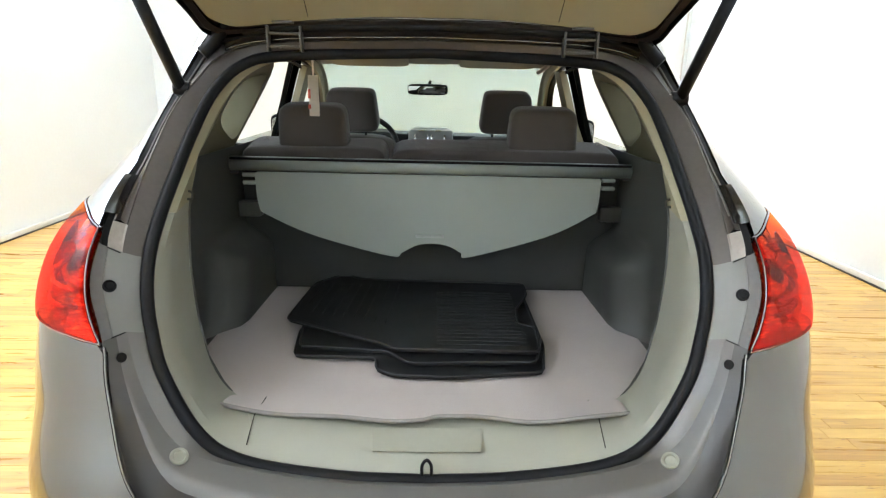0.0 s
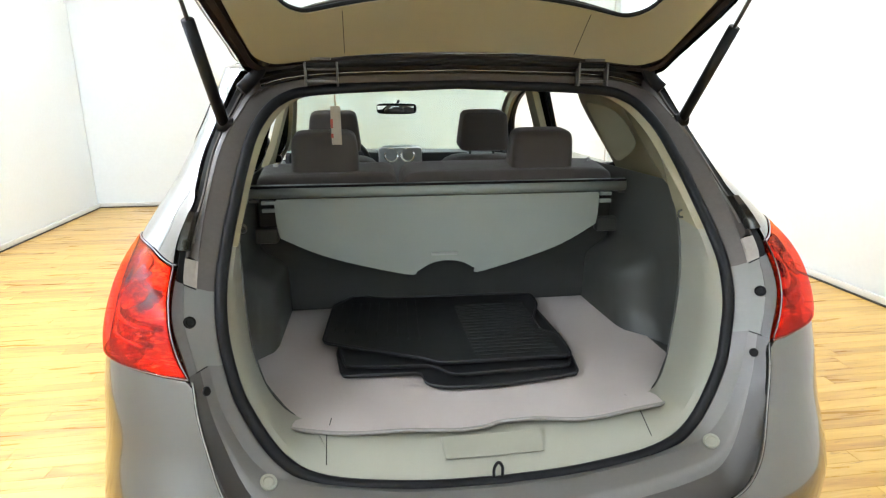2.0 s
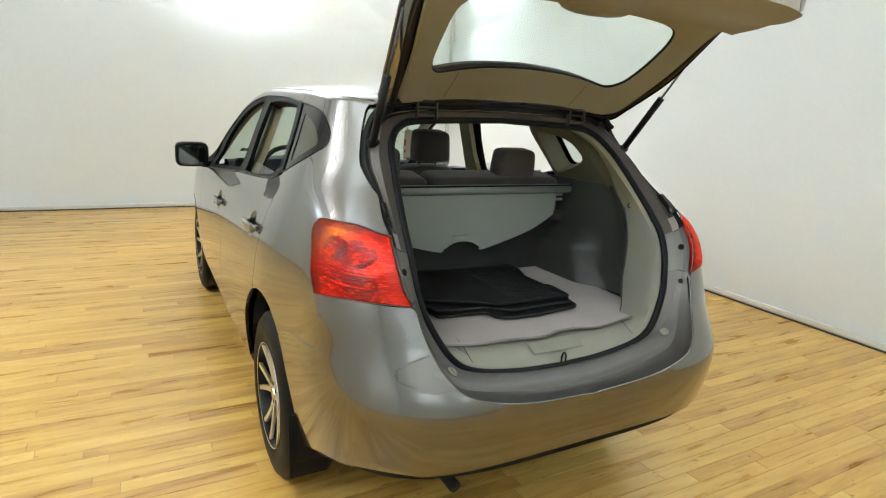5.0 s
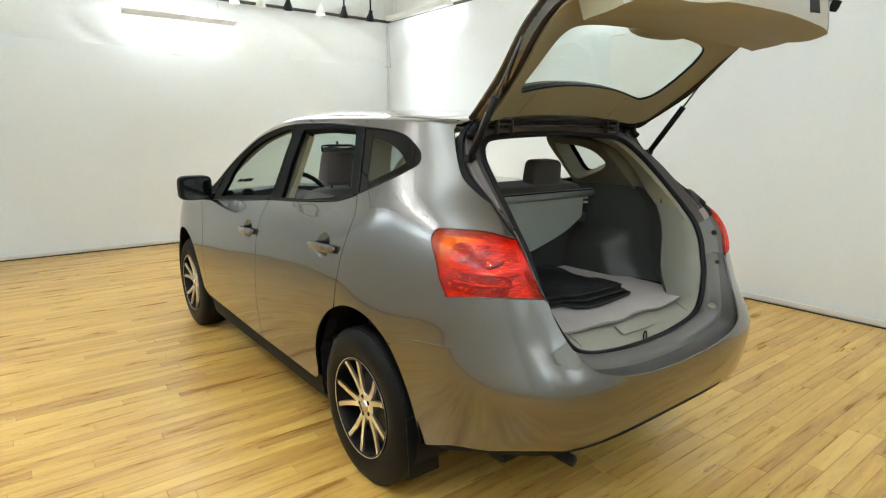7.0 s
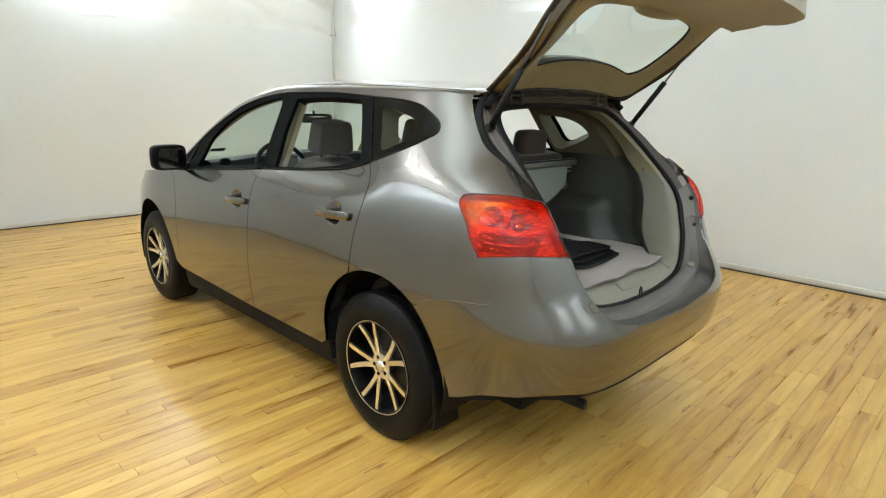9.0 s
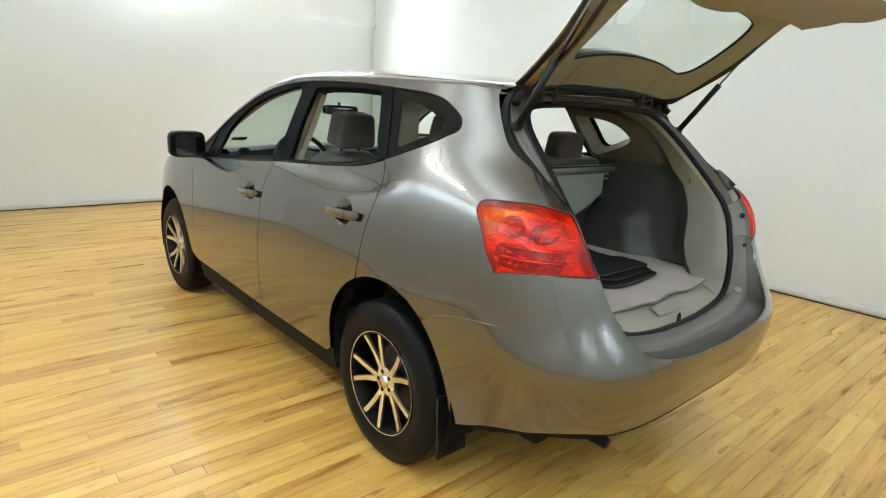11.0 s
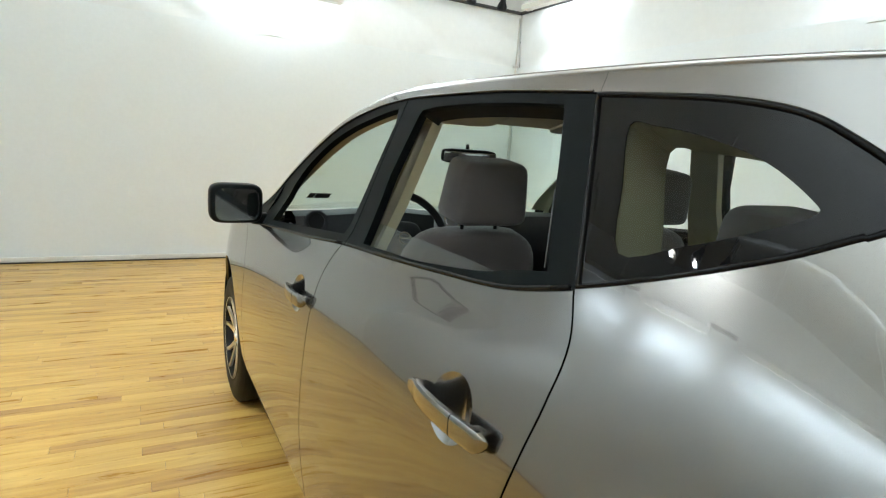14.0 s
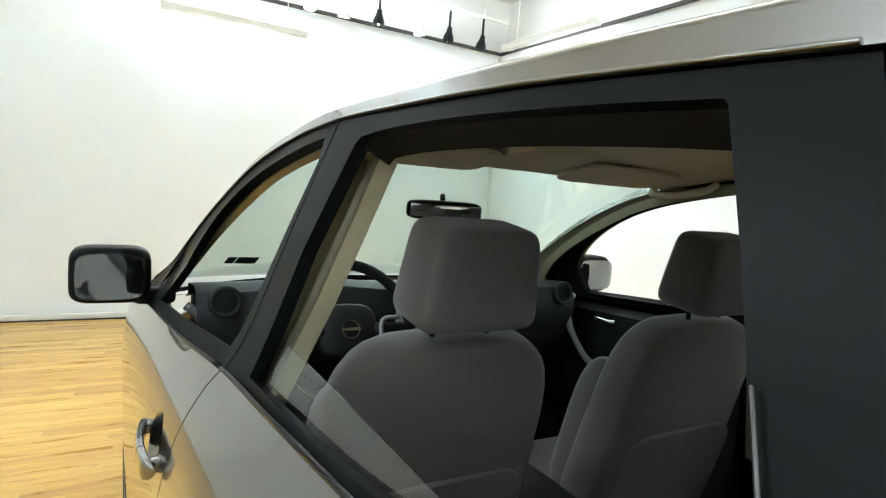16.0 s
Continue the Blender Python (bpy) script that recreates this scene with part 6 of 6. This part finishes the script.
part("stem", tube([(-.032, 1.735, 1.425), (-.02, 1.76, 1.455)], .009, 8), black_trim, rv)
for s in (-1, 1):
    part("sun_visor", moved(pillow(.40, .016, .16, .35), Matrix.Translation((s * .33, 1.34, 1.541)) @ Matrix.Rotation(radians(-14), 4, "X")), headliner, car, "beige folded sun visor")
s = 1
part("grab_handle", tube(smooth_line([(s * .585, 1.43, 1.525), (s * .555, 1.41, 1.512), (s * .545, 1.32, 1.510), (s * .55, 1.23, 1.525), (s * .58, 1.20, 1.55)], 4), .011, 8), headliner, car, "beige roof grab handle")
part("roof_console", moved(pillow(.24, .035, .26, .4), Matrix.Translation((-.02, 1.30, 1.553)) @ Matrix.Rotation(radians(-8), 4, "X")), headliner, car)
part("sunshade_slot", box(-.36, .36, .78, 1.05, 1.603, 1.609, .002), black_matt, car, "dark gap of the roof shade")

# ---------------------------------------------------------------- things in the load space
def floor_mat(name, outline, z, curl, seed, ribs, label):
    """A moulded rubber mat: uneven slab with a raised rim and ribs."""
    t_ = thing(name, label, "floor mat", group="floor mats in the load space")
    poly = tidy(outline)

    def place(x, y, off=0.0):
        w = noise.noise(Vector((x * 3 + seed, y * 3, seed)))
        return Vector((x, y, z + curl * w + off))
    part("slab", panel(poly, step=.03, off=.006, lip=.007, place=place), mat_rubber, t_)
    rim = smooth_line(poly, 1, True)
    part("rim", tube([place(x, y, .007) for x, y in rim], .0035, 6, True), mat_rubber, t_)
    for i, (x0, y0, x1, y1) in enumerate(ribs):
        pts = [place(x0 + (x1 - x0) * f, y0 + (y1 - y0) * f, .0068) for f in np.linspace(0, 1, 9)]
        part("rib", tube(pts, .0012, 5), mat_rubber, t_)
    return t_


def poly_round(pts, k=3):
    """Corners cut a little, edges sampled."""
    out = []
    n = len(pts)
    for i in range(n):
        p0, p, p1 = np.array(pts[i - 1]), np.array(pts[i]), np.array(pts[(i + 1) % n])
        a = p + (p0 - p) / np.linalg.norm(p0 - p) * .018
        b = p + (p1 - p) / np.linalg.norm(p1 - p) * .018
        for f in np.linspace(0, 1, k):
            out.append(tuple((1 - f) ** 2 * a + 2 * f * (1 - f) * p + f * f * b))
        m = max(1, int(np.linalg.norm(p1 - p) / .04))
        out += [tuple(b + ((p1 + (p - p1) / np.linalg.norm(p1 - p) * .018) - b) * f) for f in np.linspace(0, 1, m + 1)[1:-1]]
    return out


ribs_a = [(.02 + .0, -.46 + .022 * i, .25, -.465 + .022 * i) for i in range(18)] + [(-.36 + .03 * i, -.24 - .012 * i, -.34 + .03 * i, -.02) for i in range(9)]
floor_mat("floor_mat", poly_round([(-.352, -.335), (-.335, -.475), (-.13, -.485), (-.125, -.545), (-.08, -.572), (.06, -.580), (.275, -.548), (.30, -.40), (.30, -.02), (-.30, .04)]), .786, .003, 1.0, [], "black moulded rubber floor mat lying on the carpet")
floor_mat("floor_mat", poly_round([(-.345, -.33), (-.325, -.45), (-.10, -.47), (-.05, -.535), (.26, -.525), (.295, -.39), (.29, 0), (-.28, .05)]), .798, .004, 2.0, [], "black moulded rubber floor mat lying on another mat")
floor_mat("floor_mat", poly_round([(-.392, -.31), (-.372, -.02), (-.29, .075), (-.23, .030), (.305, -.005), (.30, -.10), (.275, -.16), (.250, -.22), (.243, -.33), (.285, -.345), (.278, -.46), (.272, -.50), (-.085, -.49), (-.12, -.455)]), .812, .006, 3.0, ribs_a, "black ribbed rubber floor mat on top of the stack")
tg = thing("paper_tag", "white paper tag with red print hanging on a strap", "tag")
bm = bmesh.new()
pts = [(-.316, -.125), (-.345, -.121)]
rows = [[bm.verts.new((x, y + .004 * math.sin(j), z)) for x, y in pts] for j, z in enumerate(np.linspace(1.352, 1.462, 6))]
for a, b in zip(rows, rows[1:]):
    bm.faces.new((a[0], a[1], b[1], b[0]))
bmesh.ops.solidify(bm, geom=list(bm.faces), thickness=.0015)
part("tag", bm, paper, tg)
for z, h in ((1.40, .025), (1.372, .012)):
    part("print", box(-.346, -.339, -.1265, -.1245, z, z + h), print_red, tg)
part("strap", tube([(-.33, -.122, 1.46), (-.332, -.12, 1.565)], .003, 6), paper, tg)

# ---------------------------------------------------------------- floor: strips laid across the room
floor = thing("floor", "oiled golden wood strip floor with mixed tones", "floor", kind="structure")
part("subfloor", box(LEFT - .3, RIGHT + .3, BACK - .3, FRONT + .3, -.08, -.0045), joint, floor)
rng = random.Random(11)
STRIP = .0765
cells = []
y = BACK
while y < FRONT:
    x = LEFT - rng.uniform(0, .8)
    while x < RIGHT:
        ln = rng.choice((.5, .65, .8, .95, 1.1, 1.3, 1.5)) + rng.uniform(-.05, .05)
        x0, x1 = max(x, LEFT), min(x + ln, RIGHT)
        if x1 - x0 > .02:
            cells.append((x0, x1, y, min(y + STRIP, FRONT)))
        x += ln
    y += STRIP


def strip_data(cells_):
    vs, fs = [], []
    g, b, top = .0006, .0010, 0.0
    for x0, x1, y0, y1 in cells_:
        n = len(vs)
        for (xa, xb, ya, yb, z) in ((x0 + g, x1 - g, y0 + g, y1 - g, -.0045), (x0 + g, x1 - g, y0 + g, y1 - g, top - b), (x0 + g + b, x1 - g - b, y0 + g + b, y1 - g - b, top)):
            vs += [(xa, ya, z), (xb, ya, z), (xb, yb, z), (xa, yb, z)]
        for r in (0, 4):
            fs += [(n + r + k, n + r + (k + 1) % 4, n + r + 4 + (k + 1) % 4, n + r + 4 + k) for k in range(4)]
        fs.append((n + 8, n + 9, n + 10, n + 11))
    return vs, fs


near, far = [], []
for c in cells:
    cx, cy = (c[0] + c[1]) / 2, (c[2] + c[3]) / 2
    (near if -2.0 < cx < -.6 and -1.6 < cy < 5.0 and len(near) < 290 else far).append(c)
for i, c in enumerate(near):
    vs, fs = strip_data([c])
    me = bpy.data.meshes.new("strip")
    me.from_pydata(vs, [], fs)
    me.materials.append(wood)
    ob = new("strip", me)
    ob.parent = floor
vs, fs = strip_data(far)
me = bpy.data.meshes.new("strips")
me.from_pydata(vs, [], fs)
me.materials.append(wood)
rest = new("strips", me)
rest.parent = floor
tagged(rest, kind="stuff")
